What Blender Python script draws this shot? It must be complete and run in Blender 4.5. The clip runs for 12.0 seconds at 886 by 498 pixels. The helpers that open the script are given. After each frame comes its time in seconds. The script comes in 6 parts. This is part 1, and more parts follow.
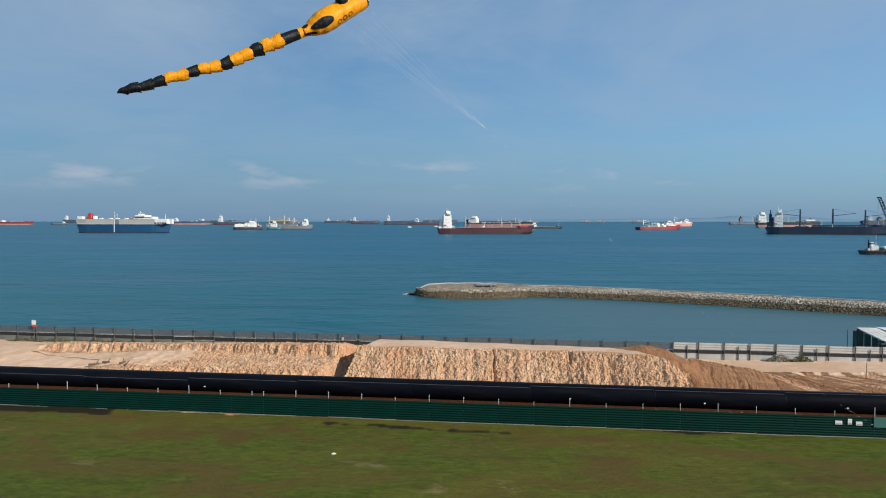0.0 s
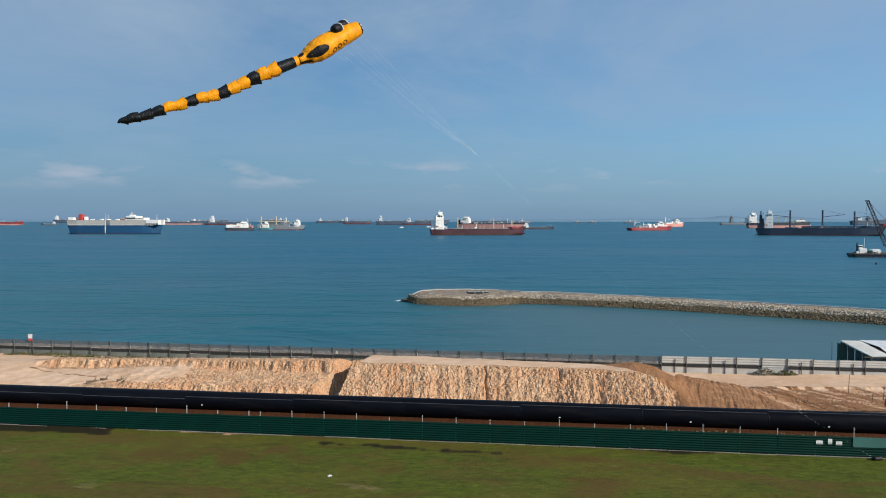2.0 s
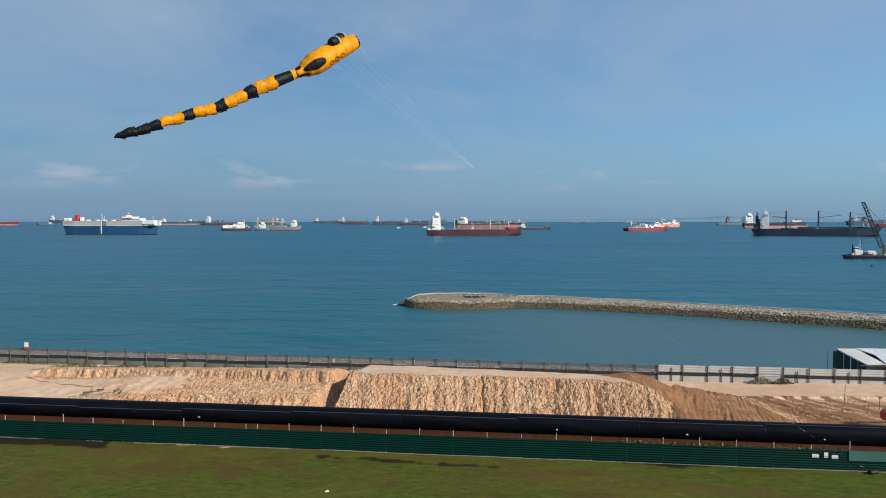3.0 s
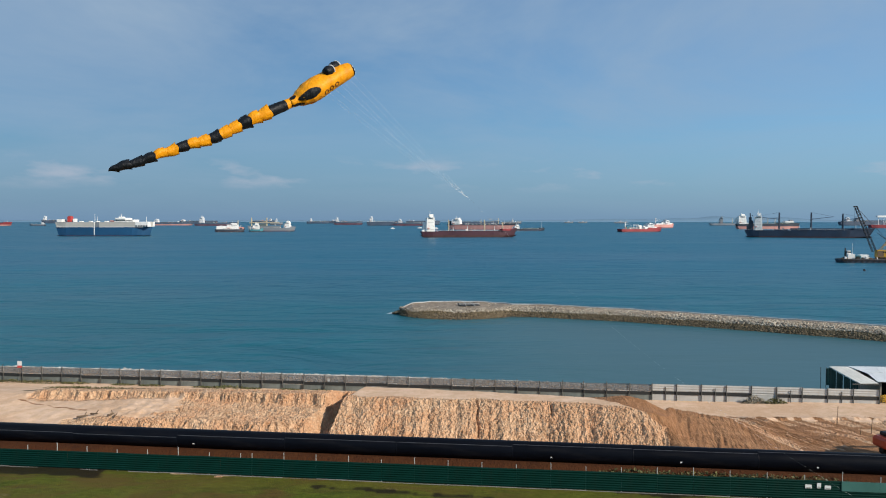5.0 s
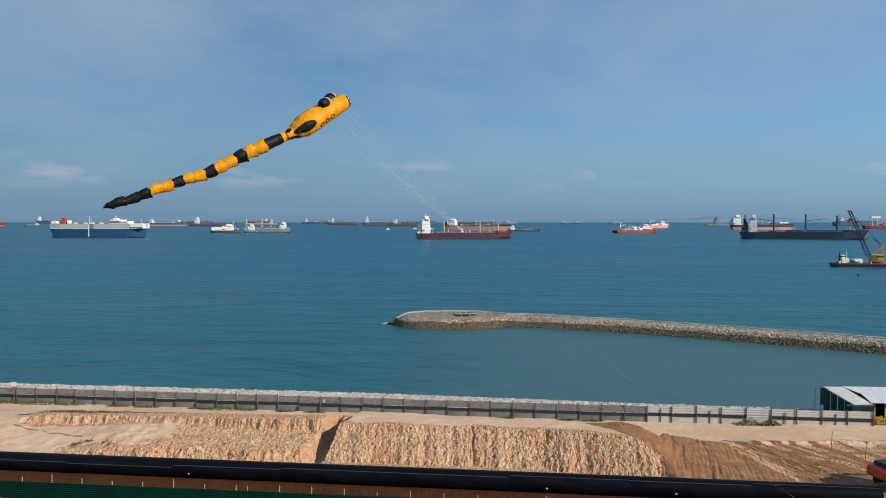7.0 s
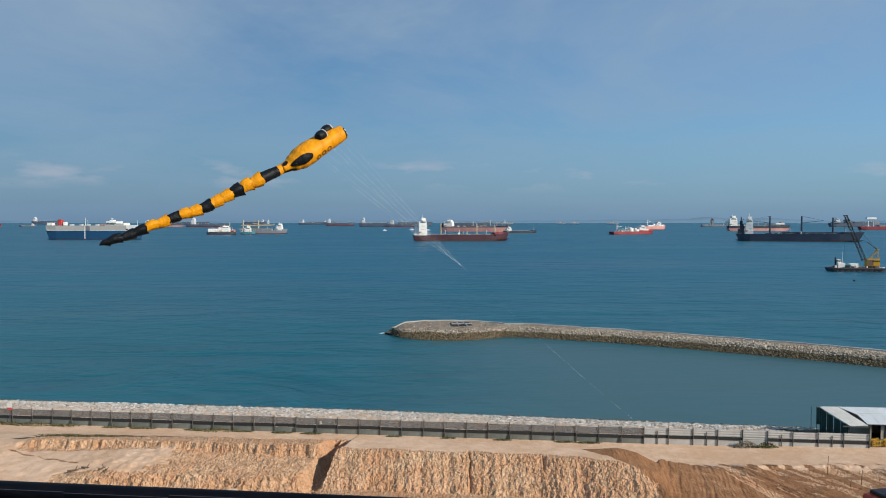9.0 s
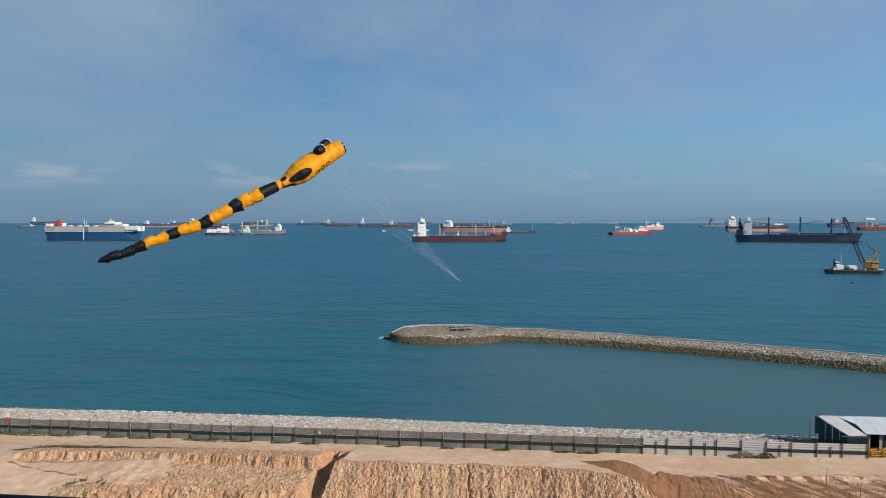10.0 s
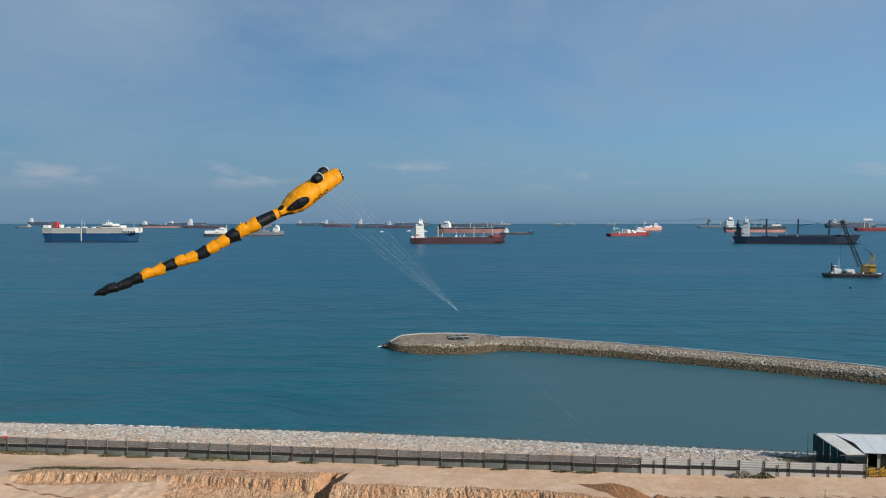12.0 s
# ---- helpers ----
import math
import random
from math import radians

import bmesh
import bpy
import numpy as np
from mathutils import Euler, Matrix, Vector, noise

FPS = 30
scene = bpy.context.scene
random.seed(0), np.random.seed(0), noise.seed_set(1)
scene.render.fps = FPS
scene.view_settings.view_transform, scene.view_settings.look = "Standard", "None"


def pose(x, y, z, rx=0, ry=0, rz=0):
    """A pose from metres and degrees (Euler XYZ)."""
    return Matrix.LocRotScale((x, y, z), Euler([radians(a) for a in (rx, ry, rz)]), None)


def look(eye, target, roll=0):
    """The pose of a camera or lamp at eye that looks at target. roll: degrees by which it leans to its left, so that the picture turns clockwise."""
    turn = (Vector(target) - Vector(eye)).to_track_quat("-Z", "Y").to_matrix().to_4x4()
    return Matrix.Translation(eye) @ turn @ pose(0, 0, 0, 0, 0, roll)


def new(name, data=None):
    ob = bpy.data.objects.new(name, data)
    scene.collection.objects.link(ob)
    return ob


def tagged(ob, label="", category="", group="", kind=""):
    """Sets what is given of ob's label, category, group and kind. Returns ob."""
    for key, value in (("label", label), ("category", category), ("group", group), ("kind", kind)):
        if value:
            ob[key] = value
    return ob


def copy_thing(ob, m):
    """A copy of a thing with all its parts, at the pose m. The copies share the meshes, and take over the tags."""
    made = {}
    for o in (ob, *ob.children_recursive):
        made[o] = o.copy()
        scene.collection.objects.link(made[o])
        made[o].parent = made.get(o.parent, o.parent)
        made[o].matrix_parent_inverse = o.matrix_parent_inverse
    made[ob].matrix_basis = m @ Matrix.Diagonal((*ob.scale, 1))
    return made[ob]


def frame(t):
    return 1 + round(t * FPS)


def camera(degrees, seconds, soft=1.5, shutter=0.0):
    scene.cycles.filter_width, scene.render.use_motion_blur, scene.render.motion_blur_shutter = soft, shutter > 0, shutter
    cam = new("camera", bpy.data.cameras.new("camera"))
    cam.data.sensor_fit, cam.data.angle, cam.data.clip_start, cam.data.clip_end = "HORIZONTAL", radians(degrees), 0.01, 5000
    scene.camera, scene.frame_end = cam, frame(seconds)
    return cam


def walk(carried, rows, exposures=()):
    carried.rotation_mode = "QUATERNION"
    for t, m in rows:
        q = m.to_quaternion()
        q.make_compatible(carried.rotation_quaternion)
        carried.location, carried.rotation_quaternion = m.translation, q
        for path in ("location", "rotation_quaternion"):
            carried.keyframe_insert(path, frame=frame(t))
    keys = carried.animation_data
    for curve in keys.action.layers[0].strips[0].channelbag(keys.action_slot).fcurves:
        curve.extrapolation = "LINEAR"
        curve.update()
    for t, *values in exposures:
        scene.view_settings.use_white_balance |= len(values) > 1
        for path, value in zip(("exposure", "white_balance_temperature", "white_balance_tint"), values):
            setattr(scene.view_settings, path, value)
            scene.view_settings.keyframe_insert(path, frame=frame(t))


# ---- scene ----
cam = camera(60.9, 12.0, soft=1.08)
# seconds, eye, pitch from straight down, heading
PATH = [
    (0.0, (0.047, 1.304, 20.763), 87.839, 3.412),
    (0.5, (0.133, -0.115, 21.262), 87.799, 3.226),
    (1.0, (0.111, -0.134, 21.776), 87.811, 3.083),
    (2.0, (0.071, -0.162, 22.838), 87.818, 2.813),
    (3.0, (0.036, -0.175, 23.968), 87.815, 2.563),
    (4.0, (0.008, -0.173, 25.186), 87.808, 2.332),
    (5.0, (-0.015, -0.158, 26.497), 87.800, 2.122),
    (6.0, (-0.031, -0.127, 27.885), 87.795, 1.935),
    (7.0, (-0.042, -0.082, 29.314), 87.795, 1.774),
    (8.0, (-0.047, -0.023, 30.736), 87.799, 1.640),
    (9.0, (-0.046, 0.051, 32.102), 87.806, 1.532),
    (10.0, (-0.040, 0.139, 33.383), 87.814, 1.448),
    (11.0, (-0.027, 0.242, 34.597), 87.820, 1.378),
    (12.0, (-0.009, 0.360, 35.838), 87.817, 1.312),
]
walk(cam, [(t, pose(*eye, rx, 0, rz)) for t, eye, rx, rz in PATH], exposures=[(0.0, 0.07), (5.5, 0.06), (6.5, -0.03), (7.5, -0.03), (9.5, -0.07), (12.0, -0.12)])

# ---- light ----
SUN_AZ, SUN_EL = 120.0, 28.5      # degrees from +y towards +x, and above the horizon
to_sun = Vector((math.sin(radians(SUN_AZ)) * math.cos(radians(SUN_EL)),
                 math.cos(radians(SUN_AZ)) * math.cos(radians(SUN_EL)),
                 math.sin(radians(SUN_EL))))
sun_data = bpy.data.lights.new("sun", "SUN")
sun_data.energy, sun_data.angle, sun_data.color = 5.0, radians(0.6), (1.0, 0.92, 0.81)
sun = new("sun", sun_data)
sun.matrix_world = look(to_sun * 100, (0, 0, 0))


class Nodes:
    """Short hand for building a node tree."""

    def __init__(self, tree):
        self.tree = tree
        tree.nodes.clear()

    def add(self, kind, _name="", **inputs):
        n = self.tree.nodes.new(kind)
        for key, value in inputs.items():
            key = key.replace("_", " ")
            if key in n.inputs:
                self.link(value, n.inputs[key])
        return n

    def link(self, value, socket):
        if isinstance(value, bpy.types.NodeSocket):
            self.tree.links.new(value, socket)
        elif value is not None:
            socket.default_value = value

    def math(self, op, a, b=0.0, clamp=False):
        n = self.tree.nodes.new("ShaderNodeMath")
        n.operation, n.use_clamp = op, clamp
        self.link(a, n.inputs[0]), self.link(b, n.inputs[1])
        return n.outputs[0]

    def noise(self, vector, scale, detail=4.0, rough=0.55, distort=0.0):
        n = self.add("ShaderNodeTexNoise", Vector=vector, Scale=scale, Detail=detail, Roughness=rough, Distortion=distort)
        return n.outputs["Fac"]

    def ramp(self, fac, stops):
        n = self.tree.nodes.new("ShaderNodeValToRGB")
        self.link(fac, n.inputs[0])
        e = n.color_ramp.elements
        while len(e) < len(stops):
            e.new(0.5)
        for slot, (p, c) in zip(e, stops):
            slot.position = p
            slot.color = (c, c, c, 1) if isinstance(c, (int, float)) else (*c, 1)
        return n.outputs[0]

    def mix(self, fac, a, b, blend="MIX"):
        n = self.tree.nodes.new("ShaderNodeMix")
        n.data_type, n.blend_type = "RGBA", blend
        self.link(fac, n.inputs[0])
        for value, k in ((a, 6), (b, 7)):
            if not isinstance(value, bpy.types.NodeSocket):
                value = (*value, 1) if len(value) == 3 else value
            self.link(value, n.inputs[k])
        return n.outputs[2]

    def mapping(self, vector, scale=(1, 1, 1), rot=(0, 0, 0), loc=(0, 0, 0)):
        n = self.add("ShaderNodeMapping", Vector=vector)
        n.inputs["Scale"].default_value = scale
        n.inputs["Rotation"].default_value = [radians(a) for a in rot]
        n.inputs["Location"].default_value = loc
        return n.outputs[0]


# sky: clear tropical blue with thin veils and small low cumulus
world = bpy.data.worlds.new("sky")
scene.world = world
world.use_nodes = True
W = Nodes(world.node_tree)
sky = W.add("ShaderNodeTexSky")
sky.sky_type, sky.sun_disc = "NISHITA", False
sky.sun_elevation, sky.sun_rotation = radians(SUN_EL), radians(-SUN_AZ)
sky.altitude, sky.air_density, sky.dust_density, sky.ozone_density = 0, 1.0, 0.6, 2.0
way = W.add("ShaderNodeTexCoord").outputs["Generated"]
sep = W.add("ShaderNodeSeparateXYZ", Vector=way)
up = W.math("MAXIMUM", sep.outputs["Z"], 0.0)
height = W.math("ADD", up, 0.12)
flat = W.add("ShaderNodeCombineXYZ", X=W.math("DIVIDE", sep.outputs["X"], height), Y=W.math("DIVIDE", sep.outputs["Y"], height)).outputs[0]
veil = W.noise(W.mapping(flat, (0.5, 0.42, 1), (0, 0, 25)), 1.3, 6, 0.6, 0.5)
veil = W.math("MULTIPLY", W.ramp(veil, [(0.34, 0.0), (0.64, 0.9)]), W.ramp(up, [(0.02, 0.12), (0.24, 1.0)]))
puffs = W.noise(W.mapping(way, (9, 9, 34), loc=(3.1, 0.4, 0.0)), 1.0, 5, 0.55)
puffs = W.ramp(puffs, [(0.56, 0.0), (0.72, 1.0)])
band = W.ramp(up, [(0.035, 0.0), (0.055, 1.0), (0.068, 0.8), (0.085, 0.0)])
puffs = W.math("MULTIPLY", W.math("MULTIPLY", puffs, band), 0.6)
haze = W.ramp(up, [(0.0, 1.0), (0.10, 0.55), (0.35, 0.0)])
tone = W.mix(1.0, sky.outputs[0], (0.67, 1.02, 1.26), "MULTIPLY")
tone = W.mix(W.math("MULTIPLY", haze, 0.8), tone, (1.66, 2.97, 5.02))
tone = W.mix(veil, tone, (3.3, 4.6, 6.2))
tone = W.mix(puffs, tone, (5.2, 5.6, 6.6))
back = W.add("ShaderNodeBackground", Color=tone, Strength=0.088)
W.link(back.outputs[0], W.add("ShaderNodeOutputWorld").inputs["Surface"])


# ---- materials ----
def material(name):
    m = bpy.data.materials.new(name)
    m.use_nodes = True
    return m, Nodes(m.node_tree)


def finish(n, color, rough=0.6, metal=0.0, bump=None, strength=0.3, distance=0.05, spec=0.5, **more):
    b = n.add("ShaderNodeBsdfPrincipled")
    n.link(color if isinstance(color, bpy.types.NodeSocket) else (*color, 1), b.inputs["Base Color"])
    n.link(rough, b.inputs["Roughness"])
    n.link(metal, b.inputs["Metallic"])
    n.link(spec, b.inputs["Specular IOR Level"])
    for key, value in more.items():
        n.link(value, b.inputs[key.replace("_", " ")])
    if bump is not None:
        k = n.add("ShaderNodeBump", Height=bump, Strength=strength, Distance=distance)
        n.link(k.outputs[0], b.inputs["Normal"])
    n.link(b.outputs[0], n.add("ShaderNodeOutputMaterial").inputs["Surface"])


def painted(name, color, rough=0.5, var=0.25, scale=0.4, dirt=(0.16, 0.10, 0.06), dirty=0.25, metal=0.0, streak=(1, 1, 0.12), spec=0.4):
    """Weathered paint: slow fading, and dirt in upright streaks."""
    m, n = material(name)
    co = n.add("ShaderNodeTexCoord").outputs["Object"]
    fade = n.noise(co, scale, 5)
    runs = n.noise(n.mapping(co, streak), scale * 6, 4, 0.6)
    c = n.mix(n.ramp(fade, [(0.3, 0.0), (0.7, 1.0)]), [v * (1 - var) for v in color], [min(1, v * (1 + var * 0.6)) for v in color])
    c = n.mix(n.math("MULTIPLY", n.ramp(runs, [(0.52, 0.0), (0.75, 1.0)]), dirty), c, dirt)
    finish(n, c, n.math("ADD", n.math("MULTIPLY", fade, 0.2), rough - 0.1), metal, runs, 0.15, 0.02, spec)
    return m


def earth(name, lo, hi, rust, pale, grain=2.5):
    m, n = material(name)
    co = n.add("ShaderNodeTexCoord").outputs["Object"]
    big = n.noise(co, 0.11, 5, 0.6, 0.6)
    mid = n.noise(n.mapping(co, (1.0, 1.0, 0.35)), 0.9, 6, 0.65)
    fine = n.noise(co, grain, 6, 0.7)
    v = n.add("ShaderNodeTexVoronoi", Vector=co, Scale=grain * 0.9)
    c = n.mix(n.ramp(mid, [(0.3, 0.0), (0.68, 1.0)]), lo, hi)
    c = n.mix(n.math("MULTIPLY", n.ramp(big, [(0.45, 0.0), (0.7, 1.0)]), 0.65), c, rust)
    c = n.mix(n.math("MULTIPLY", n.ramp(fine, [(0.5, 0.0), (0.72, 1.0)]), 0.5), c, pale)
    rills = n.noise(n.mapping(co, (1.9, 0.35, 0.5)), 1.5, 5, 0.65)
    # grooves darkened in the base colour, as shade inside them
    c = n.mix(n.math("MULTIPLY", n.ramp(rills, [(0.56, 0.0), (0.72, 1.0)]), 0.4), c, [k * 0.62 for k in lo])
    h = n.math("ADD", n.math("MULTIPLY", rills, -0.9), n.math("ADD", n.math("MULTIPLY", fine, 0.7), n.math("MULTIPLY", v.outputs["Distance"], 0.6)))
    finish(n, c, 0.92, 0, h, 1.0, 0.22, 0.2)
    return m


M_CREST = earth("breakwater crest rubble", (0.13, 0.105, 0.08), (0.34, 0.285, 0.22), (0.20, 0.145, 0.10), (0.48, 0.42, 0.34), 0.8)
M_TRACK = earth("pale sandy clay", (0.60, 0.42, 0.27), (0.74, 0.55, 0.38), (0.58, 0.37, 0.22), (0.78, 0.62, 0.46), 1.2)


def site_material():
    """Clay earthworks: tan clay, brown dug soil, sandy track, damp silt and rust-brown fill, by the ground's own attributes."""
    m, n = material("clay earthworks")
    co = n.add("ShaderNodeTexCoord").outputs["Object"]
    big = n.noise(co, 0.17, 6, 0.65, 0.6)
    mid = n.noise(n.mapping(co, (1.0, 1.0, 0.35)), 0.9, 6, 0.65)
    fine = n.noise(co, 2.6, 6, 0.7)
    rills = n.noise(n.mapping(co, (2.2, 0.30, 0.45)), 1.5, 5, 0.7, 0.3)
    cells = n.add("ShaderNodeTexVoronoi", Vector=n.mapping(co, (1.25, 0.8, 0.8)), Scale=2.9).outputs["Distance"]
    flakes = n.add("ShaderNodeTexVoronoi", Vector=n.mapping(co, (1.2, 0.9, 0.9), (0, 12, 0)), Scale=5.5).outputs["Distance"]
    edge = n.noise(co, 0.8, 5, 0.7)

    def tone(lo, hi, rust, pale):
        c = n.mix(n.ramp(mid, [(0.34, 0.0), (0.62, 1.0)]), lo, hi)
        c = n.mix(n.math("MULTIPLY", n.ramp(big, [(0.42, 0.0), (0.62, 1.0)]), 0.75), c, rust)
        return n.mix(n.math("MULTIPLY", n.ramp(fine, [(0.5, 0.0), (0.72, 1.0)]), 0.45), c, pale)

    def share(name, wild=0.9):
        a = n.add("ShaderNodeAttribute")
        a.attribute_name = name
        v = n.math("ADD", a.outputs["Fac"], n.math("MULTIPLY", n.math("SUBTRACT", edge, 0.5), wild))
        return n.math("MULTIPLY", n.ramp(v, [(0.32, 0.0), (0.62, 1.0)]), n.ramp(a.outputs["Fac"], [(0.0, 0.0), (0.12, 1.0)]))

    c = tone((0.44, 0.260, 0.143), (0.69, 0.460, 0.286), (0.57, 0.289, 0.147), (0.76, 0.555, 0.382))
    # shade of cracks painted into the clay colour: rills, cell edges and pits darken
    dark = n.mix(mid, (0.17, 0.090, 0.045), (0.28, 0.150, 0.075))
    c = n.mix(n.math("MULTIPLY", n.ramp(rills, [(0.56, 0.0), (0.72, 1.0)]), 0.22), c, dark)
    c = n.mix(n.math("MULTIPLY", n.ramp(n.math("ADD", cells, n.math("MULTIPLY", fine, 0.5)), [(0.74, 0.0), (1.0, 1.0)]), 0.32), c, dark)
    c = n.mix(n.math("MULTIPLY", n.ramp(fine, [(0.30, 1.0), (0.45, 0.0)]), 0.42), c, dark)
    flat = share("track")
    c = n.mix(flat, c, tone((0.56, 0.376, 0.238), (0.70, 0.490, 0.342), (0.54, 0.340, 0.205), (0.75, 0.56, 0.42)))
    soil = share("brown")
    c = n.mix(soil, c, tone((0.175, 0.082, 0.038), (0.345, 0.180, 0.088), (0.28, 0.130, 0.057), (0.46, 0.27, 0.15)))
    c = n.mix(share("wet"), c, tone((0.075, 0.060, 0.028), (0.16, 0.12, 0.06), (0.11, 0.09, 0.035), (0.22, 0.17, 0.10)))
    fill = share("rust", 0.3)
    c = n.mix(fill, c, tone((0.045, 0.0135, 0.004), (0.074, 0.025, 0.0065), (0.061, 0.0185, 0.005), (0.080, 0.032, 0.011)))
    lumps = n.math("ADD", n.math("MULTIPLY", fine, 0.7), n.math("ADD", n.math("MULTIPLY", cells, -0.85), n.math("MULTIPLY", flakes, -0.6)))
    lumps = n.math("MULTIPLY", lumps, n.math("SUBTRACT", 1.0, n.math("MAXIMUM", n.math("MULTIPLY", flat, 0.93), n.math("MAXIMUM", n.math("MULTIPLY", soil, 0.8), n.math("MULTIPLY", fill, 0.75)))))
    runs = n.math("MULTIPLY", rills, n.math("SUBTRACT", n.math("SUBTRACT", -0.45, n.math("MULTIPLY", soil, 0.4)), n.math("MULTIPLY", n.math("MAXIMUM", flat, fill), -0.35)))
    h = n.math("ADD", runs, lumps)
    finish(n, c, 0.92, 0, h, 1.0, 0.22, 0.2)
    return m


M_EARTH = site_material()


def grass_material():
    m, n = material("patchy mown grass")
    co = n.add("ShaderNodeTexCoord").outputs["Object"]
    big = n.noise(n.mapping(co, (0.6, 1.2, 1)), 0.085, 5, 0.6, 0.7)
    mid = n.noise(n.mapping(co, (0.30, 1.1, 1), (0, 0, -4)), 0.55, 6, 0.65, 0.4)
    fine = n.noise(n.mapping(co, (0.55, 1.2, 1)), 2.2, 6, 0.75)
    c = n.mix(n.ramp(fine, [(0.3, 0.0), (0.7, 1.0)]), (0.034, 0.049, 0.004), (0.108, 0.130, 0.013))
    c = n.mix(n.math("MULTIPLY", n.ramp(big, [(0.47, 0.0), (0.66, 1.0)]), 0.75), c, n.mix(fine, (0.070, 0.064, 0.008), (0.150, 0.128, 0.022)))
    worn = n.noise(n.mapping(co, (0.45, 1.2, 1), loc=(7, 3, 0)), 0.20, 6, 0.62, 0.8)
    c = n.mix(n.math("MULTIPLY", n.ramp(worn, [(0.475, 0.0), (0.60, 1.0)]), 0.8), c, n.mix(mid, (0.064, 0.040, 0.009), (0.140, 0.094, 0.024)))
    c = n.mix(n.math("MULTIPLY", n.ramp(mid, [(0.55, 0.0), (0.72, 1.0)]), 0.6), c, (0.036, 0.038, 0.007))
    sand = n.noise(n.mapping(co, (0.7, 1.2, 1), loc=(1, 9, 0)), 0.30, 6, 0.65, 0.5)
    c = n.mix(n.math("MULTIPLY", n.ramp(sand, [(0.64, 0.0), (0.76, 1.0)]), 0.7), c, (0.26, 0.19, 0.10))
    scuff = n.noise(n.mapping(co, (0.5, 1.4, 1), loc=(3, 5, 0)), 0.9, 6, 0.75, 1.2)
    c = n.mix(n.math("MULTIPLY", n.ramp(scuff, [(0.60, 0.0), (0.72, 1.0)]), 0.7), c, (0.026, 0.022, 0.006))
    for name, lo, hi in (("track", (0.22, 0.16, 0.085), (0.38, 0.29, 0.17)), ("dry", (0.052, 0.030, 0.007), (0.130, 0.078, 0.020)), ("wet", (0.007, 0.006, 0.003), (0.024, 0.017, 0.008))):
        a = n.add("ShaderNodeAttribute")
        a.attribute_name = name
        soft = name == "dry"
        v = n.math("ADD", a.outputs["Fac"], n.math("MULTIPLY", n.math("SUBTRACT", n.math("ADD", n.math("MULTIPLY", fine, 0.5), n.math("MULTIPLY", mid, 0.5)) if soft else fine, 0.5), 2.6 if soft else 1.3))
        k = n.math("MULTIPLY", n.ramp(v, [(0.15, 0.0), (1.0, 1.0)] if soft else [(0.3, 0.0), (0.8, 1.0)]), n.ramp(a.outputs["Fac"], [(0.0, 0.0), (0.3, 1.0)]))
        c = n.mix(n.math("MULTIPLY", k, 0.8 if soft else 0.93), c, n.mix(fine, lo, hi))
    finish(n, c, 0.9, 0, fine, 0.9, 0.14, 0.15)
    return m


M_GRASS = grass_material()


def sea_material():
    m, n = material("open sea water")
    co = n.add("ShaderNodeTexCoord").outputs["Object"]
    sep = n.add("ShaderNodeSeparateXYZ", Vector=co)
    ripples = n.noise(n.mapping(co, (0.60, 1.0, 1), (0, 0, 4)), 0.40, 4, 0.6, 0.5)
    chop = n.noise(n.mapping(co, (0.58, 1.0, 1), (0, 0, -9)), 0.14, 2, 0.45, 0.8)
    swell = n.noise(n.mapping(co, (0.42, 1.0, 1), (0, 0, 8)), 0.05, 4, 0.55, 0.9)
    gust = n.ramp(n.noise(n.mapping(co, (0.3, 1.0, 1), (0, 0, -6)), 0.014, 4, 0.6, 1.0), [(0.38, 0.25), (0.62, 1.0)])
    lanes = n.noise(n.mapping(co, (0.30, 1.0, 1), (0, 0, 3)), 0.010, 6, 0.62, 1.0)
    lanes = n.ramp(lanes, [(0.36, 0.0), (0.66, 1.0)])

    def span(value, a, b):
        k = n.add("ShaderNodeMapRange", Value=value)
        k.interpolation_type = "SMOOTHSTEP"
        k.inputs["From Min"].default_value, k.inputs["From Max"].default_value = a, b
        return k.outputs[0]

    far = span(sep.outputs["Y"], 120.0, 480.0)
    # sheltered water behind the breakwater, greyer and smoother
    inside = n.math("MULTIPLY", span(n.math("ADD", sep.outputs["Y"], n.math("MULTIPLY", sep.outputs["X"], 0.46)), 232.0, 198.0), span(sep.outputs["X"], -34.0, 30.0))
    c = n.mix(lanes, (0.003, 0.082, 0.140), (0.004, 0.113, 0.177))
    # wave shading mixed into the near water's colour: swell crests paler, troughs darker
    lanes_and_wave_shade = n.math("ADD", n.math("MULTIPLY", lanes, 0.45), n.math("MULTIPLY", n.ramp(swell, [(0.36, 0.0), (0.64, 1.0)]), 0.55))
    c = n.mix(far, n.mix(lanes_and_wave_shade, (0.005, 0.084, 0.114), (0.007, 0.116, 0.150)), c)
    c = n.mix(inside, c, n.mix(lanes, (0.036, 0.105, 0.122), (0.056, 0.118, 0.128)))
    h = n.math("ADD", n.math("MULTIPLY", ripples, 0.08), n.math("ADD", n.math("MULTIPLY", n.math("MULTIPLY", chop, gust), 0.95), n.math("MULTIPLY", swell, 1.6)))
    h = n.math("MULTIPLY", h, n.math("SUBTRACT", 1.0, n.math("MULTIPLY", inside, 0.93)))
    rough = n.math("ADD", n.math("MULTIPLY", lanes, 0.08), 0.32)
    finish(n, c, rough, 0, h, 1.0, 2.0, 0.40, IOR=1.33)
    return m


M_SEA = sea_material()


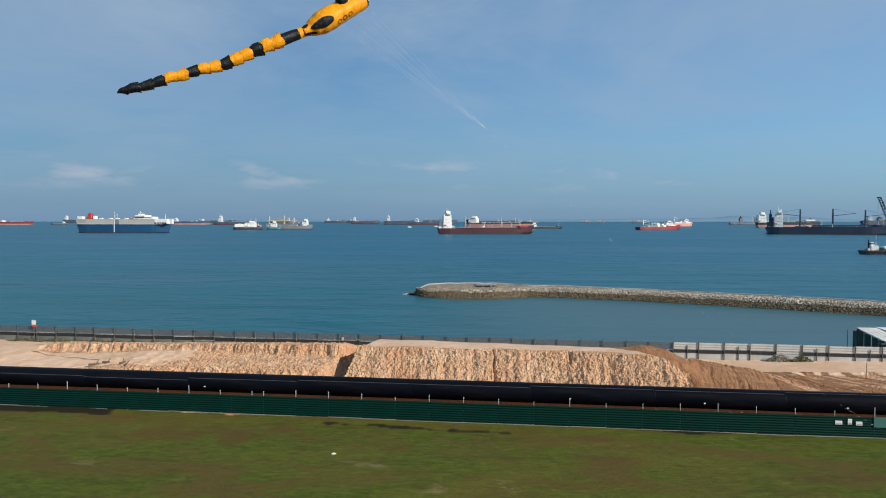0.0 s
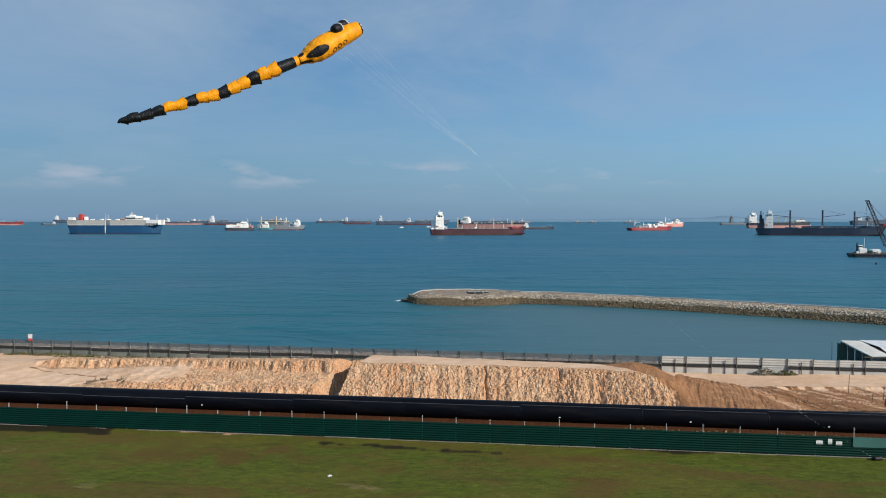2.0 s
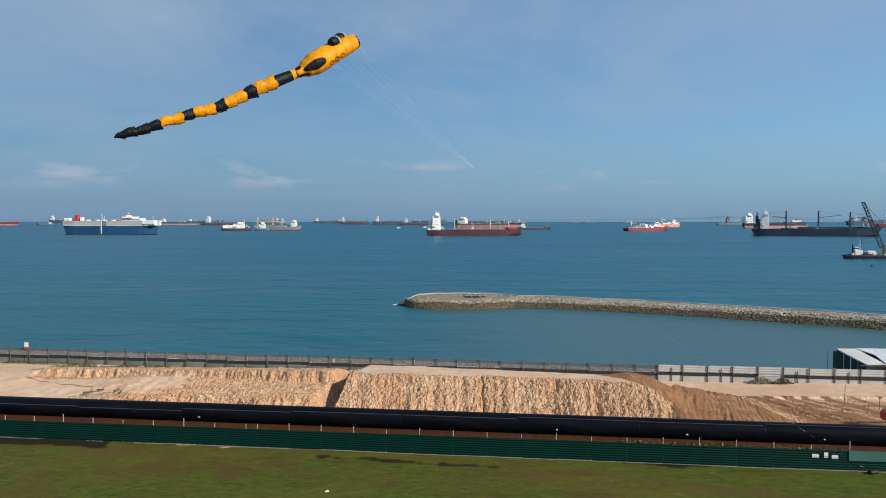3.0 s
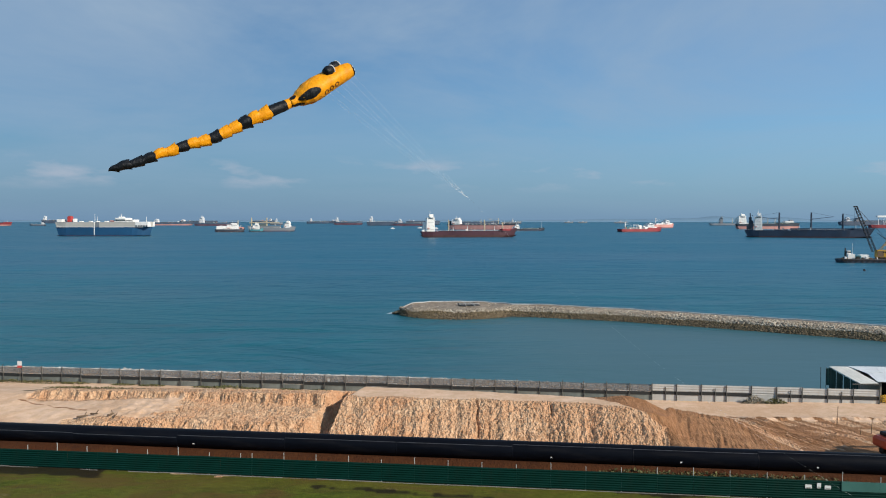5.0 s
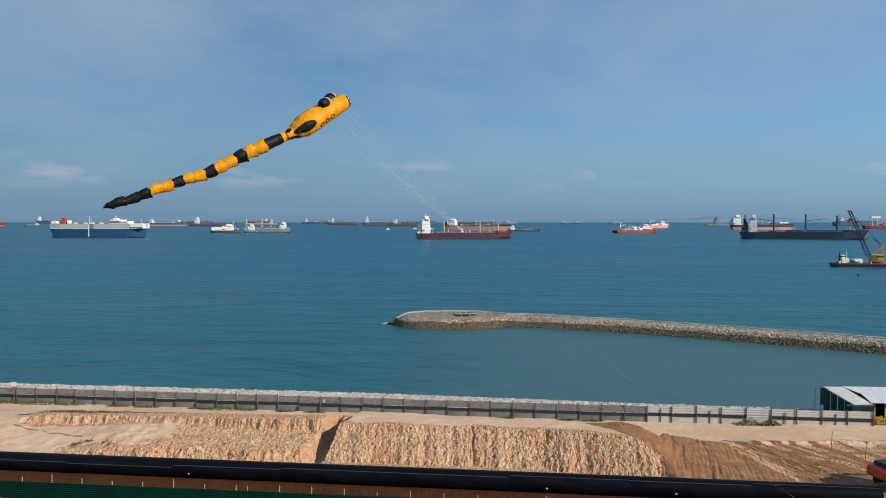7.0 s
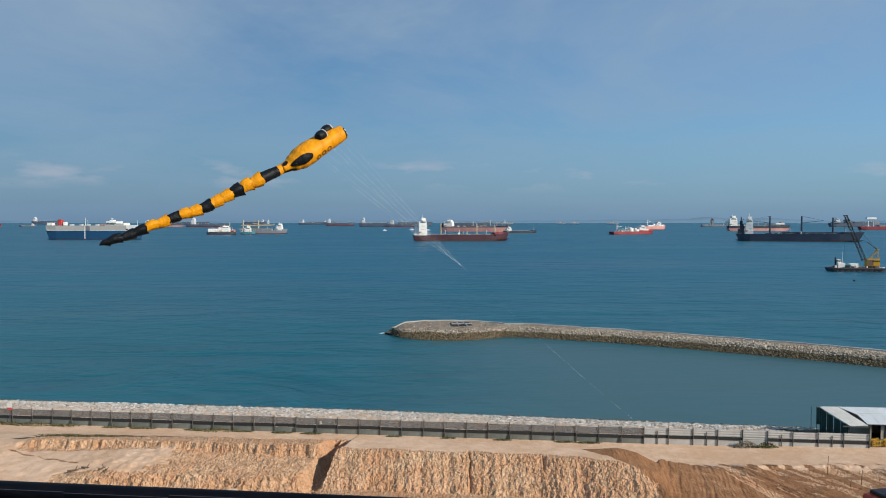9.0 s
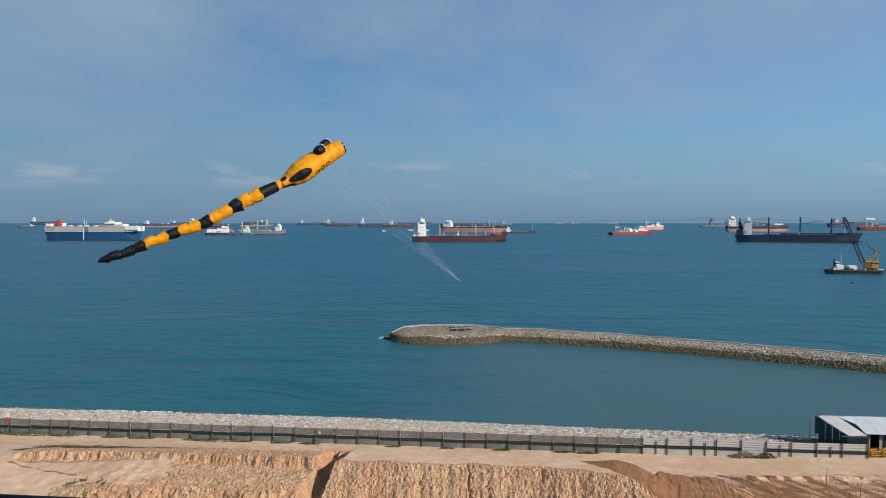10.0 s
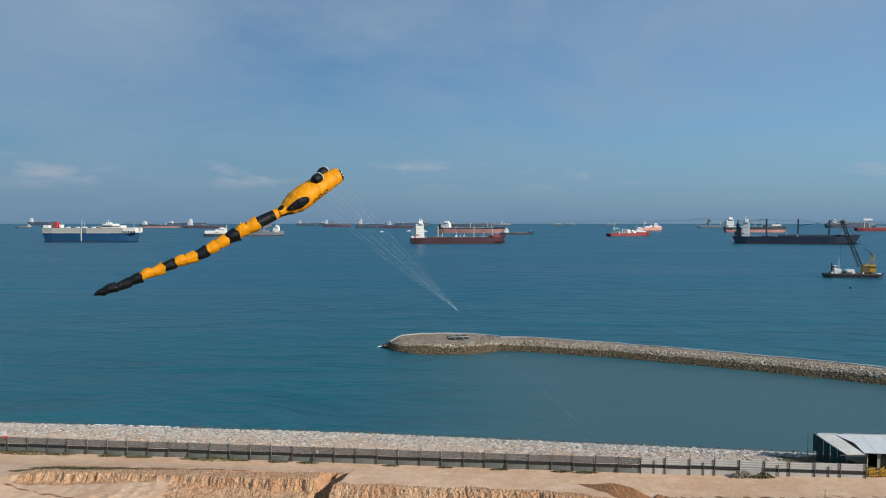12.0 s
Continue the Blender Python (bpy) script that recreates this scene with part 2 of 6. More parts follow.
def stone_material(name, lo, hi, tint):
    m, n = material(name)
    co = n.add("ShaderNodeTexCoord").outputs["Object"]
    per = n.add("ShaderNodeNewGeometry").outputs["Random Per Island"]
    fine = n.noise(co, 3.0, 5, 0.65)
    big = n.noise(co, 0.09, 4, 0.6)
    c = n.mix(per, lo, hi)
    c = n.mix(n.math("MULTIPLY", n.ramp(big, [(0.45, 0.0), (0.65, 1.0)]), 0.6), c, tint)
    c = n.mix(n.math("MULTIPLY", n.ramp(fine, [(0.45, 0.0), (0.7, 1.0)]), 0.4), c, [v * 0.5 for v in lo])
    finish(n, c, 0.85, 0, fine, 0.6, 0.08, 0.3)
    return m


M_ROCK = stone_material("pale granite riprap", (0.22, 0.20, 0.175), (0.67, 0.64, 0.59), (0.50, 0.44, 0.37))
M_ROCK_LOW = stone_material("tide-stained riprap", (0.060, 0.045, 0.027), (0.23, 0.175, 0.105), (0.14, 0.11, 0.06))
M_ROCK_BW = stone_material("grey breakwater stone", (0.12, 0.10, 0.08), (0.64, 0.56, 0.44), (0.36, 0.29, 0.21))
M_CLOD = stone_material("clay clods", (0.46, 0.265, 0.145), (0.72, 0.50, 0.32), (0.60, 0.32, 0.17))

M_GREEN = painted("dark green painted steel sheet", (0.0012, 0.026, 0.019), 0.5, 0.25, 0.35, (0.008, 0.018, 0.013), 0.35, spec=0.1)
M_TEAL = painted("pale teal translucent sheet", (0.055, 0.15, 0.13), 0.4, 0.2, 0.5, (0.05, 0.12, 0.11), 0.4)
M_WHITE = painted("off-white paint", (0.74, 0.74, 0.72), 0.5, 0.12, 0.5, (0.35, 0.28, 0.2), 0.25)
M_POST = painted("galvanised post", (0.42, 0.43, 0.42), 0.45, 0.2, 1.0, (0.25, 0.2, 0.15), 0.3)
M_PIPE = painted("black polyethylene pipe", (0.004, 0.005, 0.008), 0.42, 0.3, 0.25, (0.022, 0.020, 0.020), 0.35, streak=(0.15, 1, 1), spec=0.07)
M_SEAM = painted("pale weld seam", (0.050, 0.053, 0.060), 0.5, 0.3, 2.0)
M_FENCE = painted("weathered grey hoarding sheet", (0.24, 0.225, 0.205), 0.7, 0.25, 0.6, (0.12, 0.10, 0.08), 0.4)
def net_material(name, color, cover):
    """Fine woven netting: part of the light passes between its threads."""
    m, n = material(name)
    co = n.add("ShaderNodeTexCoord").outputs["Object"]
    v = n.noise(co, 1.2, 5, 0.6)
    finish(n, n.mix(v, [k * 0.75 for k in color], [k * 1.2 for k in color]), 0.8, 0, None, spec=0.1)
    tree = m.node_tree
    out = next(k for k in tree.nodes if k.type == "OUTPUT_MATERIAL")
    solid = out.inputs["Surface"].links[0].from_socket
    mix = tree.nodes.new("ShaderNodeMixShader")
    mix.inputs[0].default_value = cover
    clear = tree.nodes.new("ShaderNodeBsdfTransparent")
    tree.links.new(clear.outputs[0], mix.inputs[1])
    tree.links.new(solid, mix.inputs[2])
    tree.links.new(mix.outputs[0], out.inputs["Surface"])
    return m


M_SHADE_NET = net_material("grey shade netting", (0.125, 0.128, 0.130), 0.54)
M_FENCE_LOW = painted("mossy grey hoarding sheet", (0.15, 0.165, 0.15), 0.75, 0.3, 0.8, (0.06, 0.07, 0.04), 0.5)
M_RAIL = painted("dark tarred rail", (0.020, 0.022, 0.022), 0.7, 0.3, 1.0, (0.05, 0.05, 0.04), 0.3)
M_TIMBER = painted("grey weathered timber", (0.085, 0.083, 0.075), 0.8, 0.3, 1.5, (0.03, 0.025, 0.02), 0.4)
M_WHITE_SHEET = painted("dirty white hoarding sheet", (0.43, 0.425, 0.40), 0.6, 0.15, 0.7, (0.34, 0.27, 0.2), 0.4)
M_ROOF = painted("white metal roofing", (0.60, 0.63, 0.64), 0.45, 0.1, 0.4, (0.4, 0.42, 0.44), 0.3)
M_LEAN = painted("sun-bleached cream roofing", (0.60, 0.59, 0.54), 0.55, 0.15, 0.5, (0.38, 0.34, 0.28), 0.35)
M_NET = painted("dark green netting", (0.006, 0.034, 0.030), 0.8, 0.35, 0.9, (0.02, 0.05, 0.05), 0.4)
M_WALL = painted("cream shed wall", (0.42, 0.38, 0.32), 0.7, 0.2, 0.6)
M_YELLOW = painted("yellow machine paint", (0.48, 0.26, 0.02), 0.5, 0.2, 0.7)
M_RED_MACHINE = painted("orange-red machine paint", (0.42, 0.055, 0.02), 0.45, 0.2, 0.7)
M_BLACK = painted("black steel", (0.012, 0.012, 0.014), 0.5, 0.3, 0.8)
M_WINDOW = painted("dark window glass", (0.012, 0.016, 0.020), 0.12, 0.2, 0.5, dirty=0.05)
M_SIGN_RED = painted("red sign paint", (0.55, 0.06, 0.05), 0.5, 0.15)
M_WOOD = painted("grey driftwood", (0.15, 0.10, 0.06), 0.85, 0.3, 2.0)
M_SHRUB = stone_material("shrub leaves", (0.065, 0.068, 0.022), (0.175, 0.170, 0.070), (0.15, 0.125, 0.06))
M_BRUSH = stone_material("dry grey brushwood", (0.15, 0.135, 0.095), (0.42, 0.38, 0.30), (0.28, 0.24, 0.16))
M_FOAM = painted("sea foam", (0.72, 0.76, 0.78), 0.8, 0.1, 1.0, dirty=0.0)
M_LIP = painted("pale salt-bleached concrete", (0.43, 0.43, 0.41), 0.85, 0.3, 0.25, (0.2, 0.18, 0.14), 0.5)
M_CONCRETE = painted("grey concrete", (0.33, 0.32, 0.30), 0.85, 0.2, 0.5)

# hull and deck paints
P_BLUE = painted("carrier blue", (0.010, 0.066, 0.150), 0.5, 0.2, 0.03, (0.02, 0.06, 0.12), 0.4)
P_CREAM = painted("ship white", (0.80, 0.79, 0.75), 0.5, 0.1, 0.05, (0.4, 0.33, 0.25), 0.3)
P_STONE = painted("stone grey upper works", (0.44, 0.42, 0.38), 0.55, 0.1, 0.05, (0.3, 0.26, 0.2), 0.25)
P_NAVY = painted("navy hull", (0.018, 0.034, 0.062), 0.5, 0.3, 0.05, (0.05, 0.03, 0.03), 0.4)
P_BLACK = painted("black hull", (0.040, 0.050, 0.066), 0.55, 0.3, 0.05, (0.06, 0.04, 0.03), 0.4)
P_OXIDE = painted("red oxide hull", (0.14, 0.040, 0.042), 0.55, 0.25, 0.05, (0.07, 0.03, 0.03), 0.5)
P_RED = painted("bright red hull", (0.27, 0.040, 0.045), 0.5, 0.2, 0.06, (0.25, 0.05, 0.03), 0.4)
P_ORANGE = painted("faded orange antifouling", (0.56, 0.27, 0.23), 0.6, 0.2, 0.05, (0.25, 0.10, 0.06), 0.4)
P_BOOT = painted("dark boot topping", (0.055, 0.022, 0.022), 0.6, 0.3, 0.08)
P_FAR_HOUSE = painted("weathered ship superstructure", (0.62, 0.64, 0.65), 0.6, 0.2, 0.08, (0.2, 0.18, 0.16), 0.5)
P_MAROON = painted("dark maroon hull", (0.062, 0.022, 0.032), 0.55, 0.25, 0.05, (0.05, 0.02, 0.02), 0.5)
# blue-grey with distance haze mixed into the hull colour
P_HAZED = painted("haze-tinted far hull", (0.075, 0.105, 0.150), 0.6, 0.2, 0.05)
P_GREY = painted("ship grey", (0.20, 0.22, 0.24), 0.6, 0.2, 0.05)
P_BUFF = painted("buff gear paint", (0.52, 0.44, 0.30), 0.55, 0.15, 0.1)
P_DECK = painted("green-grey deck", (0.10, 0.13, 0.12), 0.75, 0.25, 0.08)
P_FUNNEL = painted("red funnel", (0.46, 0.045, 0.040), 0.5, 0.15, 0.1)
P_TEALDECK = painted("teal deckhouse", (0.05, 0.20, 0.24), 0.5, 0.2, 0.1)


def cloth(name, color, glow):
    """Thin ripstop nylon with puckers."""
    m, n = material(name)
    co = n.add("ShaderNodeTexCoord").outputs["Object"]
    pucker = n.noise(n.mapping(co, (1.0, 1.0, 0.6)), 1.6, 4, 0.55, 0.4)
    fine = n.noise(co, 7.0, 3, 0.6)
    c = n.mix(n.ramp(pucker, [(0.3, 0.0), (0.7, 1.0)]), [v * 0.72 for v in color], color)
    finish(n, c, 0.5, 0, n.math("ADD", pucker, n.math("MULTIPLY", fine, 0.2)), 0.55, 0.25, 0.22,
           Subsurface_Weight=glow, Subsurface_Radius=(0.3, 0.2, 0.05))
    return m


K_YELLOW = cloth("golden yellow nylon", (0.88, 0.345, 0.005), 0.0)
K_BLACK = cloth("black nylon", (0.006, 0.008, 0.011), 0.0)
K_WHITE = cloth("white nylon", (0.78, 0.78, 0.76), 0.0)
K_BROWN = cloth("brown nylon", (0.10, 0.035, 0.012), 0.0)
M_LINE = painted("pale kite line", (0.75, 0.78, 0.80), 0.5, 0.05)


# ---- building helpers ----
def empty(name, x, y, z, rz=0.0, label="", category="", group="", kind=""):
    ob = new(name)
    ob.empty_display_size = 0.5
    ob.matrix_world = pose(x, y, z, 0, 0, rz)
    return tagged(ob, label, category, group, kind)


def part(name, bm, mat, parent=None, label="", smooth=False):
    me = bpy.data.meshes.new(name)
    bm.normal_update()
    bm.to_mesh(me)
    bm.free()
    if smooth:
        me.polygons.foreach_set("use_smooth", [True] * len(me.polygons))
    me.materials.append(mat)
    ob = new(name, me)
    if parent is not None:
        ob.parent = parent
    return tagged(ob, label)


def again(name, me, parent, m):
    """One more piece on the same mesh."""
    ob = new(name, me)
    ob.parent = parent
    ob.matrix_basis = m
    return ob


def sheet(name, verts, faces, mat, smooth=True):
    me = bpy.data.meshes.new(name)
    me.from_pydata(verts, [], faces)
    me.materials.append(mat)
    if smooth:
        me.polygons.foreach_set("use_smooth", [True] * len(me.polygons))
    me.update()
    return new(name, me)


def box(bm, sx, sy, sz, x=0, y=0, z=0, rot=None, bevel=0.0):
    """A box whose base is centred on x, y, z."""
    m = Matrix.Translation((x, y, z)) @ (rot or Matrix()) @ Matrix.Translation((0, 0, sz / 2)) @ Matrix.Diagonal((sx, sy, sz, 1))
    vs = bmesh.ops.create_cube(bm, size=1.0, matrix=m)["verts"]
    if bevel:
        es = list({e for v in vs for e in v.link_edges})
        bmesh.ops.bevel(bm, geom=es, offset=bevel, segments=1, affect="EDGES")
    return bm


def rod(bm, a, b, r0, r1=None, n=8):
    """A tapered round bar from a to b."""
    a, b = Vector(a), Vector(b)
    d = b - a
    m = Matrix.Translation((a + b) / 2) @ d.to_track_quat("Z", "Y").to_matrix().to_4x4()
    bmesh.ops.create_cone(bm, cap_ends=True, segments=n, radius1=r0, radius2=r0 if r1 is None else r1, depth=d.length, matrix=m)
    return bm


def quick_box(*a, **k):
    return box(bmesh.new(), *a, **k)


def smoothstep(a, b, v):
    t = max(0.0, min(1.0, (v - a) / (b - a)))
    return t * t * (3 - 2 * t)


def lerp(a, b, t):
    return a + (b - a) * t


# ---- lines of the plan ----
LAND = 4.25


def y_hoard(x):
    return 62.2 - 0.0836 * x


def y_pipe(x):
    return 68.3 - 0.087 * x


def y_fence(x):
    return 97.0 - 0.06 * x


def y_shore(x):
    return 124.1 - 0.08 * x if x < -17 else 125.5 - 0.136 * (x + 17)


def z_back(x):
    """Level of the track along the shore fence."""
    return 3.85 - 0.0075 * max(-90.0, min(70.0, x)) + 0.36 * smoothstep(27, 48, x)


def n2(x, y, s, k=0.0):
    return noise.noise((x * s, y * s, k))


def y_crest(x):
    """Where the top edge of the spoil bank runs."""
    base = 80.2 - 0.075 * (x + 12.5) - 2.5 * smoothstep(6, 20, x)
    base = lerp(base, 79.3, smoothstep(19.0, 21.4, x))
    return base + 0.35 * n2(x, 0, 0.45, 3) + 0.25 * n2(x, 0, 1.7, 5)


def y_brow(x):
    """Where the flat top of the bank ends, towards the shore."""
    u = max(0.0, x + 14.3)
    return max(85.3 - 0.11 * u - 0.0025 * u * u, y_crest(x) + 0.8) + 0.25 * n2(x, 0, 0.7, 33)


def ridged(x, y, s, k):
    return 1 - 2 * abs(n2(x, y, s, k))


def gully_x(y):
    return -12.9 + 0.30 * (y - 84) + 0.5 * n2(0, y, 0.35, 31)


def z_crest(x):
    """Height of the bank's top, falling away in the tipped soil at its end."""
    pts = [(-20, 7.4), (10, 7.4), (16, 7.45), (18.4, 7.12), (20.5, 6.4), (24, 5.9), (27, 5.45), (31, 4.4), (34, 3.9)]
    for (x0, z0), (x1, z1) in zip(pts, pts[1:]):
        if x <= x1:
            return lerp(z0, z1, max(0.0, (x - x0) / (x1 - x0)))
    return 3.9


def x_toe(y):
    """Foot of the loose tipped soil, where it meets the clay floor."""
    return 28.6 + 0.45 * (78.8 - y) + 0.35 * n2(0, y, 0.5, 63)


def ground_z(x, y):
    yf, yp = y_fence(x), y_pipe(x)
    berm = 0.5 * smoothstep(2.9, 0.9, abs(y - yp))
    if y < yp + 1.2:
        return LAND + berm + (0.05 * n2(x, y, 0.15) if abs(x) < 140 else 0)
    back = z_back(x)
    if y > yf + 0.6:                                   # shore slope down to the sea bed
        t = (y - yf - 0.6) / (y_shore(x) - yf - 0.6)
        return back * (1 - min(t, 1.0) ** 1.75) - max(0.0, y - y_shore(x)) * 0.2 + 0.12 * n2(x, y, 0.5, 9)
    yc, yb = y_crest(x), y_brow(x)
    # the main bank, right of the gully
    gx = gully_x(y)
    right = smoothstep(gx - 0.15, gx + 0.35, x)
    soft = smoothstep(18.8, 21.0, x)                   # loose tipped soil past the cut face
    foot = yc - lerp(3.7, 9.0, soft)
    rill = 0.20 * ridged(x, y * 0.10, 0.45, 2) + 0.22 * n2(x, y * 0.8, 2.3, 7) + 0.2 * n2(x, y, 0.9, 17)
    rill += 0.10 * ridged(x + 0.15 * y, y * 0.8, 2.7, 8) + 0.19 * n2(x, y, 4.4, 9)
    for fx, wd in ((0.6, 0.14), (8.4, 0.13), (-1.4, 0.10)):
        rill -= 0.8 * math.exp(-((x - fx - 0.35 * n2(0, y, 0.6, fx)) / wd) ** 2) * smoothstep(-0.5, 0.1, n2(0, y, 0.5, fx + 5))
    rill = lerp(rill, 0.45 * ridged(x - 0.3 * (y - 76), y * 0.06, 0.8, 3) + 0.35 * ridged(x - 0.35 * (y - 76), y * 0.08, 1.9, 5), soft)
    t = max(0.0, min(1.0, (y + rill - foot) / (yc - foot)))
    crest = z_crest(x) + 0.08 * n2(x, y, 0.25, 6)
    rise = lerp(4.35, crest, t ** 0.85)
    if y > yb:
        rise = lerp(crest, back, smoothstep(0, min(5.5, yf - 1.2 - yb), y - yb))
    main = rise
    if x > 16:
        floor_r = lerp(4.1, back - 0.05, smoothstep(84, 88.5, y)) + (0.16 * n2(x, y, 0.35, 2) + 0.17 * ridged(x + 0.42 * y, y * 0.10, 1.3, 7) + 0.06 * n2(x, y, 2.4, 43)) * smoothstep(89.0, 86, y)
        # a low washed-out scarp under the sandy strip, and a gutter round the toe of the tipped soil
        ys = 86.2 + 0.5 * n2(x, 0, 0.5, 61) + 0.35 * ridged(x, 0, 1.3, 62)
        floor_r -= 0.5 * smoothstep(ys, ys - 0.45, y) * smoothstep(33.0, 35.0, x) * smoothstep(48, 45, x) * smoothstep(77, 82, y)
        floor_r -= 0.35 * math.exp(-((x - x_toe(y) - 1.3) / 0.55) ** 2) * smoothstep(81, 79, y)
        main = max(main, floor_r) if x > 24 else lerp(main, max(main, floor_r), (x - 16) / 8)
    # the lower bench, left of the gully
    lift = smoothstep(-42, -16, x)
    y1 = lerp(85.5, 82.0, lift) + 0.4 * n2(x, 0, 0.3, 11) + 0.28 * ridged(x, 0, 0.8, 12) + 0.20 * ridged(x, 0, 1.9, 18) + 0.35 * n2(x, y * 0.5, 1.5, 56)
    step1 = smoothstep(y1 - 0.75, y1, y + 0.25 * n2(x, y, 1.6, 5))
    near = smoothstep(-46, -35, x)
    y2 = 76.4 + 1.3 * n2(x, 0, 0.25, 13) + 0.35 * ridged(x, y * 0.5, 0.9, 14) + 0.3 * n2(x, y * 0.7, 2.0, 19)
    step2 = smoothstep(y2 - 1.6, y2, y + 0.5 * n2(x, y, 1.6, 6) + 0.3 * n2(x, y, 3.6, 44))
    ledge = 1 - smoothstep(-49, -54, x)
    bench = 4.75 + lerp(0.55 * smoothstep(69, 80, y), 0.95 * step2, near) + 0.35 * smoothstep(76, 82, y)
    bench += 0.10 * n2(x, y, 0.7, 15) * (1 + near) + (0.11 * n2(x, y, 2.2, 16) + 0.09 * n2(x, y, 4.1, 20)) * (0.15 + 0.85 * near)
    top = lerp(lerp(6.55, 7.25, lift), 6.1, 1 - ledge)
    bench = lerp(bench, top, lerp(smoothstep(y1 - 7, y1 + 1, y), step1, ledge))
    if y > y1:
        bench = lerp(top, back, smoothstep(0, 1, (y - y1) / (yf - 1.6 - y1)))
    z = lerp(bench, main, right)
    # the eroded gully between the two
    dx = x - gx
    z -= 1.8 * smoothstep(-2.6, -0.95, dx) * (1 - smoothstep(0.0, 0.5, dx)) * smoothstep(74.5, 76.5, y) * smoothstep(86.5, 84.2, y)
    cut = x - (-14.4 - 0.20 * (86.9 - y) + 0.3 * n2(0, y, 0.8, 32))
    z -= 0.85 * smoothstep(-0.9, -0.25, cut) * smoothstep(0.5, 0.1, cut) * smoothstep(81.6, 82.6, y) * smoothstep(87.0, 86.2, y)
    # runnels washed down the tipped soil
    z += 0.09 * soft * smoothstep(34, 30, x) * smoothstep(84.0, 81.5, y) * (ridged(x - 0.22 * (y - 78), y * 0.05, 2.4, 41) + 0.7 * ridged(x - 0.25 * (y - 78), y * 0.09, 4.0, 42))
    # heap of darker soil tipped on the end of the bank
    z += 0.5 * math.exp(-((x - 17.2) / 3.4) ** 2 - ((y - 79.9) / 2.0) ** 2)
    return lerp(LAND + berm, z, smoothstep(yp + 1.2, yp + 3.0, y))


def ground_slot(x, y):
    """0 grass, 1 tan clay, 2 brown soil, 3 sandy track, 4 dark soil and damp silt, 5 rust-brown fill, 6 dry worn grass.
    """
    if y < y_hoard(x) + 0.3:
        near = y_hoard(x) - y + 1.1 * n2(x, y, 0.35, 25)
        # darker soil along the hoarding's foot
        if near < 1.8 and x < -32 + 3 * n2(x, y, 0.4, 26) or near < 0.7 and 11.8 < x < 19:
            return 4
        run = y - (61.3 - 0.13 * (x + 12)) + 0.5 * n2(x, 0, 0.4, 29)
        if -13.5 < x < 2 and abs(run) < 0.32 + 0.5 * n2(x, y, 0.6, 30):
            return 4
        if ((x - 1.2) / 1.5) ** 2 + ((y - 47.8) / 0.8) ** 2 < 0.5 + 1.2 * n2(x, y, 1.2, 27) or near < 0.35 and -28 < x < -20 and n2(x, y, 0.5, 28) > 0:
            return 3
        for px, py, rx, ry in ((-22, 58.0, 9.0, 2.6), (8.3, 58.4, 2.0, 0.7), (8.0, 53.2, 2.6, 1.0), (-9.0, 55.0, 4.0, 0.8), (-1.5, 57.2, 3.0, 0.6), (22, 50.5, 5.0, 1.0)):
            if ((x - px) / rx) ** 2 + ((y - py) / ry) ** 2 < 0.55 + 1.5 * n2(x, y * 1.6, 0.4, 51) + 0.6 * n2(x, y * 2, 1.2, 52):
                return 6
        return 0
    w = 1.2 * n2(x, y, 0.3, 21) + 0.8 * n2(x, y, 0.9, 22)
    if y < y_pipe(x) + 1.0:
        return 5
    if y > y_fence(x) + 0.6:
        return 4 if y > y_shore(x) - 1.5 or x > 43 else 3
    yc = y_crest(x)
    if 12.3 + 0.5 * w < x < 20 and y > yc + 2.6 - 0.75 * (x - 13.7) + 0.25 * w and y < 83.2 - 0.1 * (x - 12):
        return 2
    if x > 19.2 + 0.25 * w and x < x_toe(y) + 0.25 * w and y < 82.5 + 0.4 * w and y < 83 - 0.55 * (x - 25):
        return 2
    if y < 80.5 + 0.4 * w and 0 <= x - x_toe(y) - 0.25 * w < 0.36:
        return 3
    if x > 24 and y < 87.6 + 0.5 * w:
        # brown patch near x 36.8 paints in the shade of a hollow
        if ((x - 36.8) / 2.6) ** 2 + ((y - 82.6) / 1.0) ** 2 < 0.8 + 0.9 * w or ((x - 41.5) / 3.0) ** 2 + ((y - 82.8) / 0.8) ** 2 < 0.6 + 0.9 * w:
            return 2
        streak = n2(x + 0.42 * y, y * 0.10, 1.0, 24) + 0.5 * n2(x + 0.42 * y, y * 0.2, 2.6, 36) + 0.5 * n2(x, y, 0.16, 34)
        return 2 if streak + 0.05 * (83 - y) > 0.02 else (3 if y > 85.3 + w else 1)
    if ((x + 46) / 8.5) ** 2 + ((y - 88.0) / 0.85) ** 2 < 1 + 0.4 * w:
        return 4
    if ((x + 34) / 11.0) ** 2 + ((y - 88.6) / 1.3) ** 2 < 1 + 0.5 * w:
        return 2 if n2(x, y, 0.6, 35) > -0.2 else 3
    if -52 < x < -42 and abs(y - 83.3 + 0.39 * (x + 50.5) + 0.4 * n2(x, 0, 0.7, 54)) < 0.16 + 0.15 * n2(x, 0, 1.3, 55):
        return 2
    if -43 + w < x < -30 and y < 77.6 + 0.8 * w:
        return 1
    if x < -32 + 2.5 * w and 70 < y < 84.3 + 0.4 * w or x < -51.5 + 0.8 * w and y > 70:
        return 3
    if y > yc + 0.5 + 0.4 * w and gully_x(y) < x < 24 or y > y_fence(x) - 9.5 + 1.2 * w:
        return 3
    return 1


